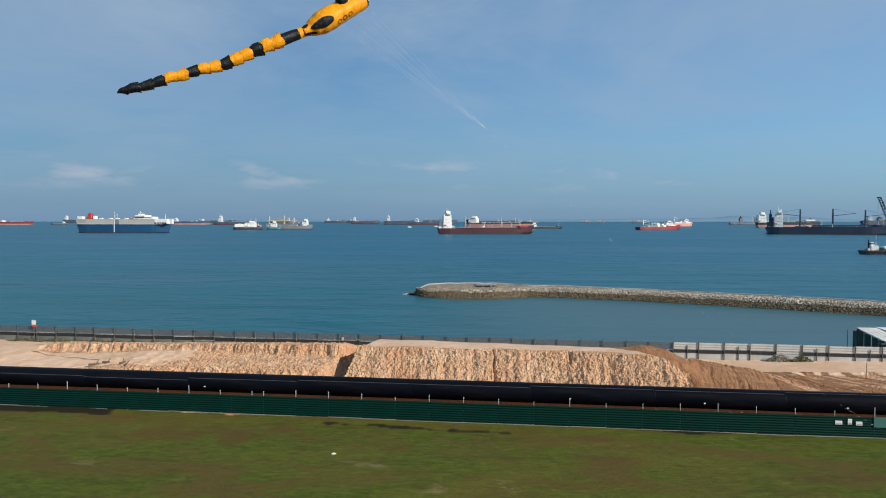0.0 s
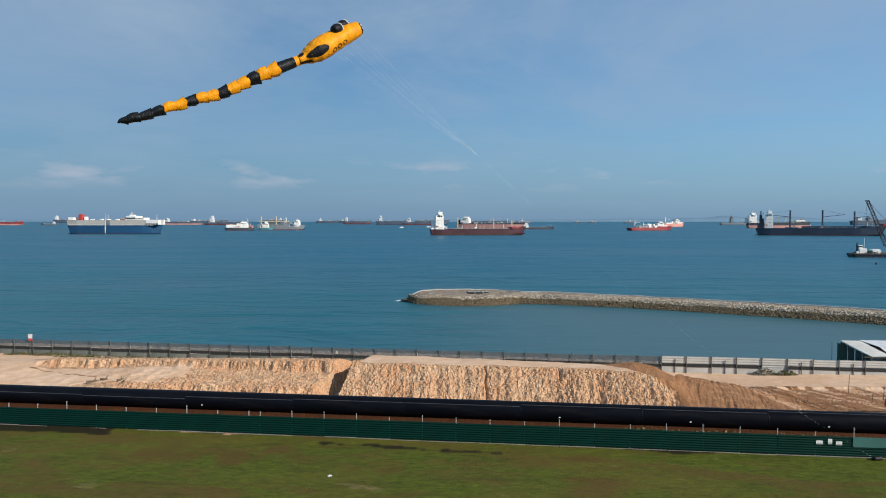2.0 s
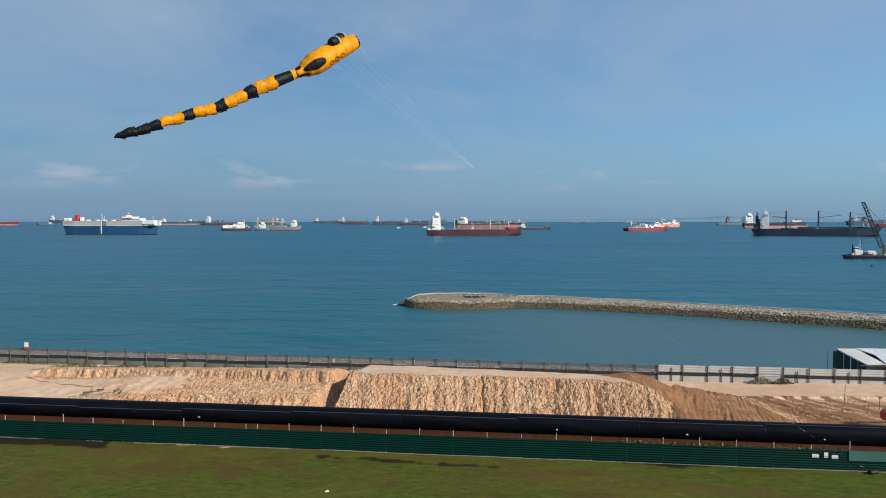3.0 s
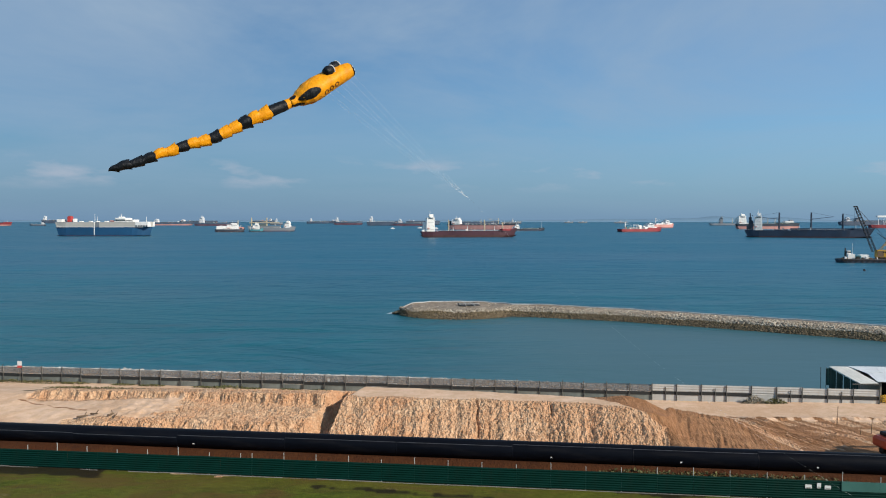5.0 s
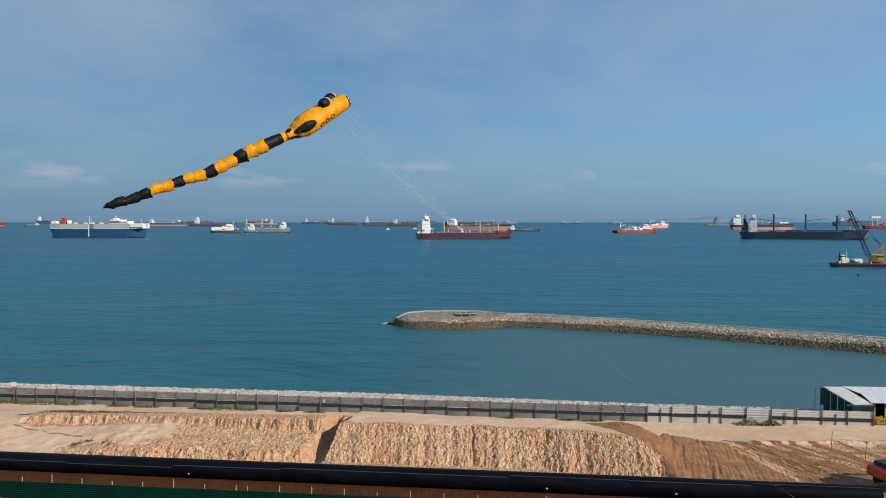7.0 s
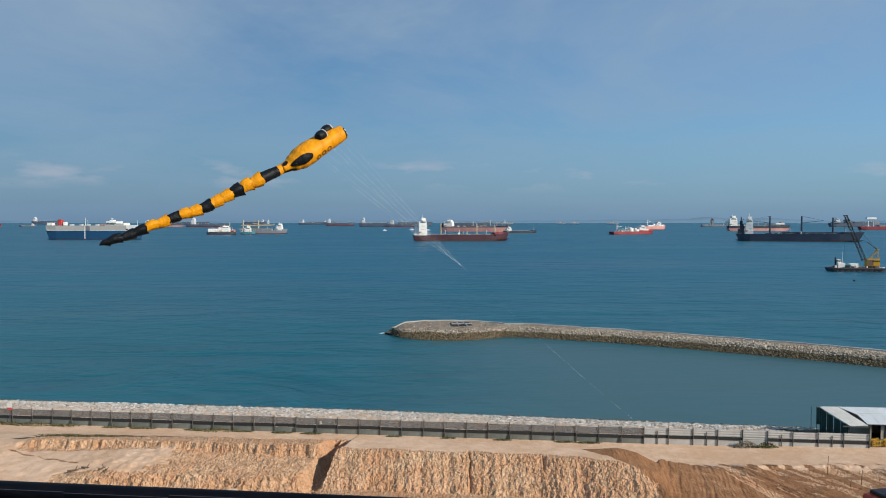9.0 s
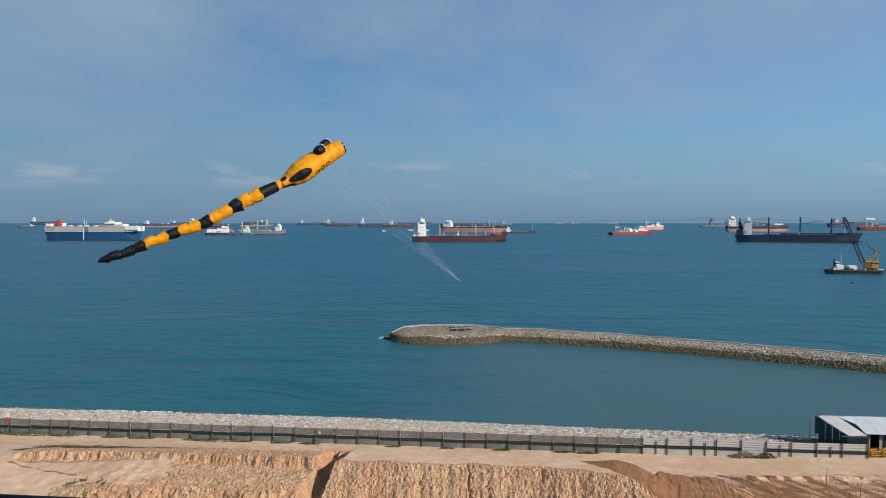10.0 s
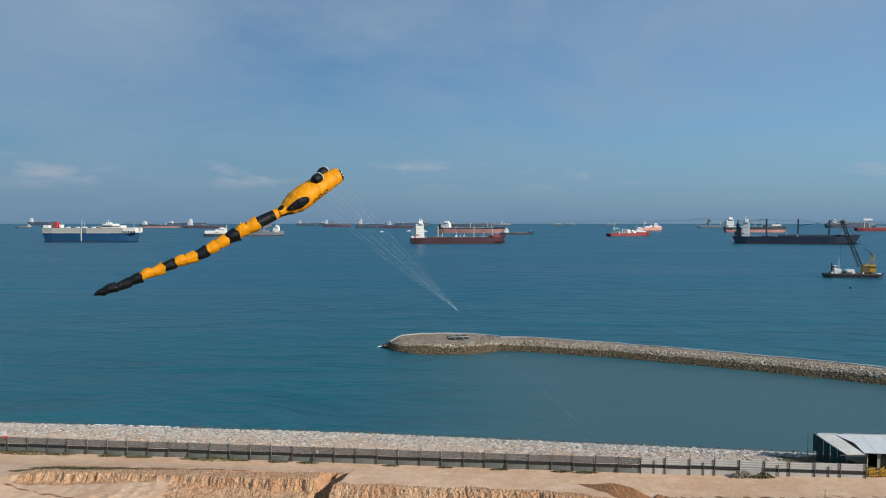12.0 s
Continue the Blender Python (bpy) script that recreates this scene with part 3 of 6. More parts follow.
def axis(stops):
    """Rising coordinates: (from, to, step) runs joined."""
    out = []
    for a, b, s in stops:
        k = max(1, round((b - a) / s))
        out += [a + (b - a) * i / k for i in range(k)]
    return out + [stops[-1][1]]


def build_ground():
    xs = axis([(-900, -200, 70), (-200, -84, 8), (-84, -66, 1.0), (-66, -32, 0.22), (-32, 36, 0.125), (36, 62, 0.25), (62, 90, 1.0), (90, 200, 8), (200, 900, 70)])
    ys = axis([(-600, -60, 40), (-60, 40, 5), (40, 52, 0.5), (52, 68, 0.35), (68, 72.6, 0.4), (72.6, 75, 0.2), (75, 80.6, 0.115), (80.6, 87, 0.16), (87, 96, 0.35), (96, 104, 0.6), (104, 150, 1.5)])
    nx, ny = len(xs), len(ys)
    verts, slot = [], np.zeros((ny, nx), int)
    for j, y in enumerate(ys):
        for i, x in enumerate(xs):
            xx = max(-120.0, min(120.0, x))
            verts.append((x, y, ground_z(xx, y)))
            slot[j, i] = ground_slot(xx, y)
    faces = [(j * nx + i, j * nx + i + 1, j * nx + i + nx + 1, j * nx + i + nx) for j in range(ny - 1) for i in range(nx - 1)]
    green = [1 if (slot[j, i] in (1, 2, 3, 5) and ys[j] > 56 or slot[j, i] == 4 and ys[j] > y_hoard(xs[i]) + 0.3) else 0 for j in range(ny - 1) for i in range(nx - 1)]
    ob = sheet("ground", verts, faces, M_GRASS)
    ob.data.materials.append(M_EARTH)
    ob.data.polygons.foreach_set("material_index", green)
    ob.data.polygons.foreach_set("use_smooth", [slot[j, i] != 1 for j in range(ny - 1) for i in range(nx - 1)])
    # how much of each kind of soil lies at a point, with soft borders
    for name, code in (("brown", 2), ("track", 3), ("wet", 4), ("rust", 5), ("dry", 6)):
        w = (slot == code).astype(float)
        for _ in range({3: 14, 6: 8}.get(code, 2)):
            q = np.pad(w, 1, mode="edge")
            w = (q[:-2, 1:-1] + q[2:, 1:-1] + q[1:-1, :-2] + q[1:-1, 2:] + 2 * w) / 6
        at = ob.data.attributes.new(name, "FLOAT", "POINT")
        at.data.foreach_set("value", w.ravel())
    return tagged(ob, "patchy green grass and dug tan clay earthworks", "ground", kind="structure")


build_ground()


def sea_z(y):
    """Level near the shore; the far water lifts a little towards the skyline."""
    return 0.0 if y < 2200 else 14.5 * ((y - 2200) / 2700) ** 2


def build_sea():
    xs = axis([(-4600, -600, 400), (-600, 600, 60), (600, 4600, 400)])
    ys = axis([(-4000, 0, 500), (0, 100, 50), (100, 500, 40), (500, 2200, 170), (2200, 4900, 90)])
    verts = [(x, y, sea_z(y)) for y in ys for x in xs]
    nx = len(xs)
    faces = [(j * nx + i, j * nx + i + 1, j * nx + i + nx + 1, j * nx + i + nx) for j in range(len(ys) - 1) for i in range(nx - 1)]
    tagged(sheet("water", verts, faces, M_SEA), "blue-green rippled open sea", "sea", kind="structure")


build_sea()


def build_coast():
    """Low hazy islands along the skyline."""
    m, n = material("far hazy shore")
    co = n.add("ShaderNodeTexCoord").outputs["Object"]
    c = n.mix(n.noise(co, 0.01, 4), (0.13, 0.22, 0.31), (0.17, 0.27, 0.36))
    finish(n, c, 1.0, spec=0.0)
    verts, faces = [], []
    xs = axis([(-4500, 4500, 25)])
    for x in xs:
        h = 27 + 5 * n2(x, 0, 0.002, 1) + 2.5 * n2(x, 0, 0.012, 2)
        h += 24 * math.exp(-((x - 1560) / 150) ** 2) + 10 * math.exp(-((x - 1300) / 110) ** 2) + 18 * math.exp(-((x - 1950) / 170) ** 2)
        h += 7 * math.exp(-((x - 900) / 260) ** 2)
        verts += [(x, 4820, 2), (x, 4850, h), (x, 4890, 2)]
    for i in range(len(xs) - 1):
        a = i * 3
        faces += [(a, a + 3, a + 4, a + 1), (a + 1, a + 4, a + 5, a + 2)]
    tagged(sheet("backdrop", verts, faces, m), "faint blue hazy hills on the skyline", "distant coast", kind="structure")


build_coast()


# ---- stones ----
def stone_shapes(count, flatness):
    rnd = random.Random(5)
    shapes = []
    for _ in range(count):
        bm = bmesh.new()
        bmesh.ops.create_icosphere(bm, subdivisions=1, radius=0.5)
        sx, sy, sz = rnd.uniform(0.8, 1.3), rnd.uniform(0.7, 1.1), rnd.uniform(*flatness)
        for v in bm.verts:
            v.co *= rnd.uniform(0.72, 1.2)
            v.co = Vector((v.co.x * sx, v.co.y * sy, v.co.z * sz))
        bm.verts.index_update()
        shapes.append(([v.co.copy() for v in bm.verts], [[v.index for v in f.verts] for f in bm.faces]))
        bm.free()
    return shapes


ROCKS = stone_shapes(10, (0.5, 0.9))


def scatter(name, places, mat, label, category, long=1.0, flat=1.0):
    """One mesh of many loose stones; places: x, y, z, size."""
    rnd = random.Random(len(places))
    verts, faces = [], []
    for x, y, z, s in places:
        vs, fs = rnd.choice(ROCKS)
        m = Euler((rnd.uniform(-0.5, 0.5), rnd.uniform(-0.5, 0.5), rnd.uniform(0, 6.3) if long == 1.0 else rnd.uniform(-0.5, 0.4))).to_matrix()
        k = len(verts)
        for v in vs:
            p = m @ Vector((v.x * long, v.y, v.z * flat)) * s
            verts.append((p.x + x, p.y + y, p.z + z))
        faces += [tuple(i + k for i in f) for f in fs]
    return tagged(sheet(name, verts, faces, mat, smooth=False), label, category, kind="stuff")


def build_shore():
    rnd = random.Random(11)
    dry, wet = [], []
    for _ in range(30000):
        x = rnd.uniform(-98, 66)
        t = rnd.random() ** 0.9
        y = lerp(y_fence(x) + 1.0, y_shore(x) + 1.4, t)
        if x > 44 and y < 106:
            continue
        z = max(ground_z(x, y), -0.06)
        s = rnd.uniform(0.16, 0.34 + 0.30 * rnd.random() ** 4) * (1.15 if t > 0.5 else 1.0)
        (wet if t > 0.94 + 0.03 * rnd.random() else dry).append((x, y, z - 0.02 * s, s))
    scatter("shore_rocks", dry, M_ROCK, "pale grey granite boulders on the sloping shore", "rocks", 1.55, 0.75)
    scatter("tide_rocks", wet, M_ROCK_LOW, "dark wet boulders along the waterline", "rocks")
    clods = []
    for _ in range(26000):
        x = rnd.uniform(-62, 24)
        y = rnd.uniform(70, 88)
        if y < y_pipe(x) + 2 or ground_slot(x, y) != 1:
            continue
        s = rnd.uniform(0.06, 0.14 + 0.20 * rnd.random() ** 8) * (1.0 if x > -30 else 0.75)
        steep = abs(ground_z(x, y + 0.3) - ground_z(x, y - 0.3))
        if steep < 0.12 and rnd.random() < 0.75:
            continue
        clods.append((x, y, ground_z(x, y) + 0.01, s))
    pale = []
    for _ in range(130):
        x, y = rnd.uniform(13, 44), rnd.uniform(73, 86)
        if ground_slot(x, y) == 2:
            pale.append((x, y, ground_z(x, y) - 0.01, rnd.uniform(0.07, 0.14)))
    scatter("loose_stones", pale, M_CLOD, "pale loose stones lying on the brown soil", "stones")
    scatter("clay_clods", clods, M_CLOD, "tan clay clods crumbling off the dug bank", "soil")


build_shore()


# ---- breakwater ----
def bw_line(s):
    """Centre line of the breakwater, its half width and crest height; s in metres from the head."""
    pts = [(0, -12.5, 212.5), (16, 3.0, 212.8), (30, 17.0, 211.5), (55, 40.5, 203.0), (76, 60.0, 192.5), (105, 85.0, 177.5), (150, 121, 151), (230, 186, 104)]
    for (s0, x0, y0), (s1, x1, y1) in zip(pts, pts[1:]):
        if s <= s1:
            t = (s - s0) / (s1 - s0)
            return lerp(x0, x1, t), lerp(y0, y1, t), Vector((x1 - x0, y1 - y0, 0)).normalized()
    return None


def bw_half(s):
    head = math.sqrt(max(0.0, 1 - ((s - 9) / 17.0) ** 2)) if -8 < s < 26 else 0.0
    body = 5.5 if s > 14 else 0.0
    return max(12.7 * head, body)


def bw_sink(s):
    """How far the crest has settled, more so past the head."""
    return 0.14 + 0.18 * smoothstep(24, 60, s)


def build_breakwater():
    ob = empty("breakwater", 3, 212, 0, 0, "curved rubble breakwater with a round flat head in the sea", "breakwater", kind="structure")
    inv = Matrix.Translation((-3, -212, 0))
    prof = [(-1.45, -1.5), (-1.0, 0.0), (-0.76, 1.75), (-0.68, 2.15), (0.0, 2.35), (0.66, 2.4), (0.72, 2.55), (0.78, 2.55), (0.82, 1.6), (1.05, 0.0), (1.5, -1.5)]
    bm = bmesh.new()
    rows = []
    svals = axis([(-7.6, 30, 0.8), (30, 225, 2.0)])
    for s in svals:
        c = bw_line(max(s, 0.0))
        x, y, d = c
        if s < 0:
            x, y = x + d.x * s, y + d.y * s
        nrm = Vector((-d.y, d.x, 0))
        w = max(0.6, bw_half(s))
        row = []
        for k, z in prof:
            side = k * w
            zz = z + (0.25 * n2(s, k * 3, 0.3, 4) if z > 0 else 0) - (1.2 * smoothstep(-4, -8, s) + bw_sink(s) if z > 0.5 else 0)
            row.append(bm.verts.new(inv @ Vector((x + nrm.x * side, y + nrm.y * side, zz))))
        rows.append(row)
    for a, b in zip(rows, rows[1:]):
        for i in range(len(prof) - 1):
            bm.faces.new((a[i], b[i], b[i + 1], a[i + 1]))
    bm.faces.new(rows[0])
    bmesh.ops.recalc_face_normals(bm, faces=bm.faces)
    part("core", bm, M_CREST, ob, "grey-brown rubble core and flat crest", smooth=True)
    bm = bmesh.new()
    prev = None
    for s in svals:
        x, y, d = bw_line(max(s, 0.0))
        if s < 0:
            x, y = x + d.x * s, y + d.y * s
        nrm, w = Vector((-d.y, d.x, 0)), max(0.6, bw_half(s))
        z = 2.56 + 0.2 * n2(s, 2, 0.3, 4) - 1.2 * smoothstep(-4, -8, s) - bw_sink(s)
        now = [bm.verts.new(inv @ Vector((x + nrm.x * (k * w + e), y + nrm.y * (k * w + e), z + h))) for k, e, h in ((0.72, -0.25, -0.3), (0.72, -0.25, 0.12), (0.78, 0.2, 0.12), (0.78, 0.2, -0.3))]
        if prev:
            for q in range(3):
                bm.faces.new((prev[q], now[q], now[q + 1], prev[q + 1]))
        prev = now
    bmesh.ops.recalc_face_normals(bm, faces=bm.faces)
    part("lip", bm, M_LIP, ob, "pale worn concrete lip along the seaward edge")
    rnd = random.Random(21)
    dry, wet = [], []
    for _ in range(16000):
        s = rnd.uniform(-7.5, 140)
        x, y, d = bw_line(max(s, 0.0))
        if s < 0:
            x, y = x + d.x * s, y + d.y * s
        nrm = Vector((-d.y, d.x, 0))
        w = max(0.6, bw_half(s))
        front = rnd.random() < 0.85
        t = rnd.random()
        k = -lerp(1.03, 0.70, t) if front else lerp(1.05, 0.84, t)
        z = lerp(-0.1, 2.15 - bw_sink(s), t) if front else lerp(-0.1, 1.5, t)
        size = rnd.uniform(0.24, 0.52 + 0.3 * rnd.random() ** 3)
        low = z < 1.32 + 0.22 * (s < 22) + 0.35 * n2(s, 0, 0.15)
        (wet if low else dry).append((x + nrm.x * k * w, y + nrm.y * k * w, z + 0.08, size))
    for _ in range(3200):                               # loose stones on the crest
        s, k = rnd.uniform(-5, 140), rnd.uniform(-0.68, 0.64)
        if s < 22 and abs(k) < 0.5 and rnd.random() < 0.8:
            continue
        x, y, d = bw_line(max(s, 0.0))
        w = max(0.6, bw_half(s))
        dry.append((x - d.y * k * w + (d.x * s if s < 0 else 0), y + d.x * k * w, 2.3 - bw_sink(s), rnd.uniform(0.15, 0.5) if s < 22 else rnd.uniform(0.25, 0.6)))
    for _ in range(2600):                              # closer, larger stones where the crest narrows ashore
        s, k = 140 - 95 * rnd.random() ** 1.3, rnd.uniform(-0.70, 0.68)
        x, y, d = bw_line(s)
        w = bw_half(s)
        dry.append((x - d.y * k * w, y + d.x * k * w, 2.34 - bw_sink(s), rnd.uniform(0.32, 0.66)))
    for _ in range(260):                               # low toe running out from the head
        t = rnd.random()
        wet.append((-19.2 - 3.2 * t, 212.6 + rnd.uniform(-4.2, 4.2) * (1 - t) ** 0.7, 0.9 * (1 - t) - 0.05, rnd.uniform(0.35, 0.8)))
    a = scatter("armour_stones", dry, M_ROCK_BW, "pale grey armour stones along the crest", "")
    b = scatter("tide_stones", wet, M_ROCK_LOW, "brown algae-stained armour stones at the waterline", "")
    for o in (a, b):
        o.parent = ob
        o.matrix_parent_inverse = inv
    # broken concrete lying on the head; dark slabs stand in for its shaded openings
    slab = empty("concrete_slabs", -0.6, 214.6, 2.3, 8, "pale beams with dark slabs for openings on the breakwater head", "rubble")
    for i in range(3):
        for j in range(2):
            tilt = Matrix.Rotation(radians(3 * (i - j)), 4, "Z")
            part("panel", quick_box(1.7, 2.9, 0.16, 2.0 * i - 2.0, 3.5 * j - 1.75 + 0.3 * i, 0.0, tilt, 0.03), M_RAIL, slab, "dark slab standing in for a shaded opening")
    for i in range(2):
        part("beam", quick_box(0.26, 6.8, 0.34, 2.0 * i - 1.0, 0.2, 0.0, Matrix.Rotation(radians(8 * i - 4), 4, "Z"), 0.04), M_CONCRETE, slab, "pale concrete beam")
    part("beam", quick_box(6.0, 0.45, 0.34, 0.1, 0.1, 0.02, Matrix.Rotation(radians(5), 4, "Z"), 0.04), M_CONCRETE, slab, "pale concrete beam")


build_breakwater()


def foam(name, pts, width, label, seed=3):
    rnd = random.Random(seed)
    verts, faces = [], []
    for (x0, y0), (x1, y1) in zip(pts, pts[1:]):
        for k in range(11):
            t = rnd.random()
            x, y = lerp(x0, x1, t) + rnd.uniform(-0.5, 0.5), lerp(y0, y1, t) + rnd.uniform(-width, width)
            a, b = rnd.uniform(0.3, 1.1), rnd.uniform(0.06, 0.2)
            i = len(verts)
            ring = [(x + a * math.cos(q) * rnd.uniform(0.6, 1), y + b * math.sin(q) * rnd.uniform(0.6, 1), 0.05 + 0.03 * k / 14) for q in np.linspace(0, 6.28, 9)[:-1]]
            verts += ring
            verts.append((x, y, 0.16))
            faces += [(i + q, i + (q + 1) % 8, i + 8) for q in range(8)]
    tagged(sheet(name, verts, faces, M_FOAM, False), label, "foam", kind="stuff")


foam("surf", [(-66, 129.7), (-60, 129.3), (-53, 128.7), (-46, 128.2)], 0.3, "thin white surf breaking on the shore rocks", 4)
foam("surf", [(-23.0, 211.2), (-22.4, 213.6), (-20.8, 216.4), (-18.6, 219.2)], 0.4, "white wave foam at the breakwater head", 6)


# ---- hoarding and pipeline beside the grass ----
def build_hoarding():
    ang = math.degrees(math.atan(-0.0836))
    ob = empty("hoarding_fence", 0, 62.2, LAND, ang, "dark green corrugated steel hoarding standing on the grass", "fence", kind="structure")
    k = math.cos(radians(ang))
    step, H = 2.843 / k, 1.62
    bm = bmesh.new()
    ribs = 8
    cols = []
    for j in range(ribs * 4 + 1):
        z = 0.09 + (H - 0.09) * j / (ribs * 4)
        d = (0.0, -0.028, -0.035, -0.008)[j % 4]
        cols.append((bm.verts.new((0.004, d, z)), bm.verts.new((step - 0.004, d, z))))
    for a, b in zip(cols, cols[1:]):
        bm.faces.new((a[0], a[1], b[1], b[0]))
    geo = bmesh.ops.extrude_face_region(bm, geom=bm.faces[:])
    bmesh.ops.translate(bm, verts=[g for g in geo["geom"] if isinstance(g, bmesh.types.BMVert)], vec=(0, 0.012, 0))
    first = part("panel", bm, M_GREEN, ob)
    x0 = -18.97 / k
    base = part("base_strip", quick_box(step - 0.05, 0.08, 0.055, step / 2, -0.03, 0.01, bevel=0.01), M_FENCE, ob, "pale concrete kerb strip")
    post = part("post", quick_box(0.05, 0.05, 2.12, 0, 0.05, 0, bevel=0.008), M_POST, ob, "thin pale galvanised post")
    rnd = random.Random(2)
    for i in range(-24, 23):
        x = x0 + step * i
        m = Matrix.Translation((x, 0, rnd.uniform(-0.015, 0.015))) @ Matrix.Rotation(radians(rnd.uniform(-0.6, 0.6)), 4, "X")
        again("panel", first.data, ob, m)
        if rnd.random() < 0.97:
            again("base_strip", base.data, ob, Matrix.Translation((x, rnd.uniform(-0.03, 0.02), rnd.uniform(-0.05, 0.0))))
        xp = x if i >= 0 else -20.0 / k + step * (i + 1)
        again("post", post.data, ob, Matrix.Translation((xp, 0, rnd.uniform(-0.2, 0.05) + (0.22 if i % 4 == 1 else 0))))
    for o in (first, base, post):
        o.matrix_basis = Matrix.Translation((x0 - step * 25, 0, 0))
    # pale sheet over the upper half at one end
    for i in range(4):
        part("pale_sheet", quick_box(step - 0.02, 0.02, 0.78, 29.25 / k + step * (i + 0.5), -0.075, 0.86), M_TEAL, ob, "pale teal translucent sheet")
    # three notices on the hoarding
    for x, w, h, z in ((26.77, 0.5, 0.30, 0.98), (27.56, 0.30, 0.42, 1.02), (28.22, 0.46, 0.30, 0.96)):
        n = empty("notice_board", x, y_hoard(x) - 0.075, LAND + z, ang, "small white printed notice fixed to the green hoarding", "sign", "notices on the hoarding")
        part("board", quick_box(w, 0.02, h, 0, 0, 0, bevel=0.004), M_WHITE, n)
        bm = bmesh.new()
        box(bm, w * 0.8, 0.006, h * 0.22, 0, -0.012, h * 0.1)
        part("print_bar", bm, M_CONCRETE, n, "grey unreadable print")


build_hoarding()


def build_pipeline():
    ang = math.degrees(math.atan(-0.087))
    R, L = 0.88, 10.6
    rnd = random.Random(8)
    k = math.cos(radians(ang))
    end = 35.5 / k
    for i in range(12):
        x1 = end - i * (L + 0.008)
        xm = (x1 - L / 2) * k
        ob = empty("pipe_section", xm, y_pipe(xm) - 0.1, LAND + 0.42, ang, "length of huge black plastic pipe lying on brown soil", "pipe", "welded black pipeline")
        bm = bmesh.new()
        N = 40
        prof = [(-L / 2, R - 0.09), (-L / 2, R - 0.004), (-L / 2 + 0.02, R), (L / 2 - 0.02, R), (L / 2, R - 0.004), (L / 2, R - 0.09)]
        rings = [[bm.verts.new((x, r * math.cos(a), R + r * math.sin(a))) for a in [2 * math.pi * q / N for q in range(N)]] for x, r in prof]
        for a, b in zip(rings, rings[1:] + rings[:1]):
            for q in range(N):
                bm.faces.new((a[q], a[(q + 1) % N], b[(q + 1) % N], b[q]))
        bmesh.ops.recalc_face_normals(bm, faces=bm.faces)
        part("pipe_wall", bm, M_PIPE, ob)
        a = radians(min(158, 120 + 6 * i) + rnd.uniform(-5, 5))
        bm = bmesh.new()
        rot = Matrix.Rotation(a - math.pi / 2, 4, "X")
        p = Vector((0, R * math.cos(a), R + R * math.sin(a)))
        bm = box(bm, L - 0.1, 0.045, 0.02, p.x, p.y, p.z, rot)
        part("stripe", bm, M_SEAM, ob, "thin pale stripe along the pipe")
        bm = bmesh.new()
        rings = [[bm.verts.new((x, r * math.cos(q), R + r * math.sin(q))) for q in [2 * math.pi * j / N for j in range(N)]] for x, r in ((L / 2 - 0.05, R - 0.002), (L / 2 - 0.03, R + 0.009), (L / 2 + 0.05, R + 0.009), (L / 2 + 0.07, R - 0.002))]
        for ra, rb in zip(rings, rings[1:]):
            for q in range(N):
                bm.faces.new((ra[q], ra[(q + 1) % N], rb[(q + 1) % N], rb[q]))
        bmesh.ops.recalc_face_normals(bm, faces=bm.faces)
        part("weld_bead", bm, M_PIPE, ob, "raised black weld bead", smooth=True)
    for x in (-26.3, 7.2, 18.4, 29.7):
        tag = empty("pipe_label", x, y_pipe(x) - 0.1 - 0.862, LAND + 0.42 + 0.58, ang, "small white paper label stuck on the black pipe", "label", "labels on the pipeline")
        part("paper", quick_box(0.16, 0.012, 0.10, 0, 0, 0), M_WHITE, tag)


build_pipeline()


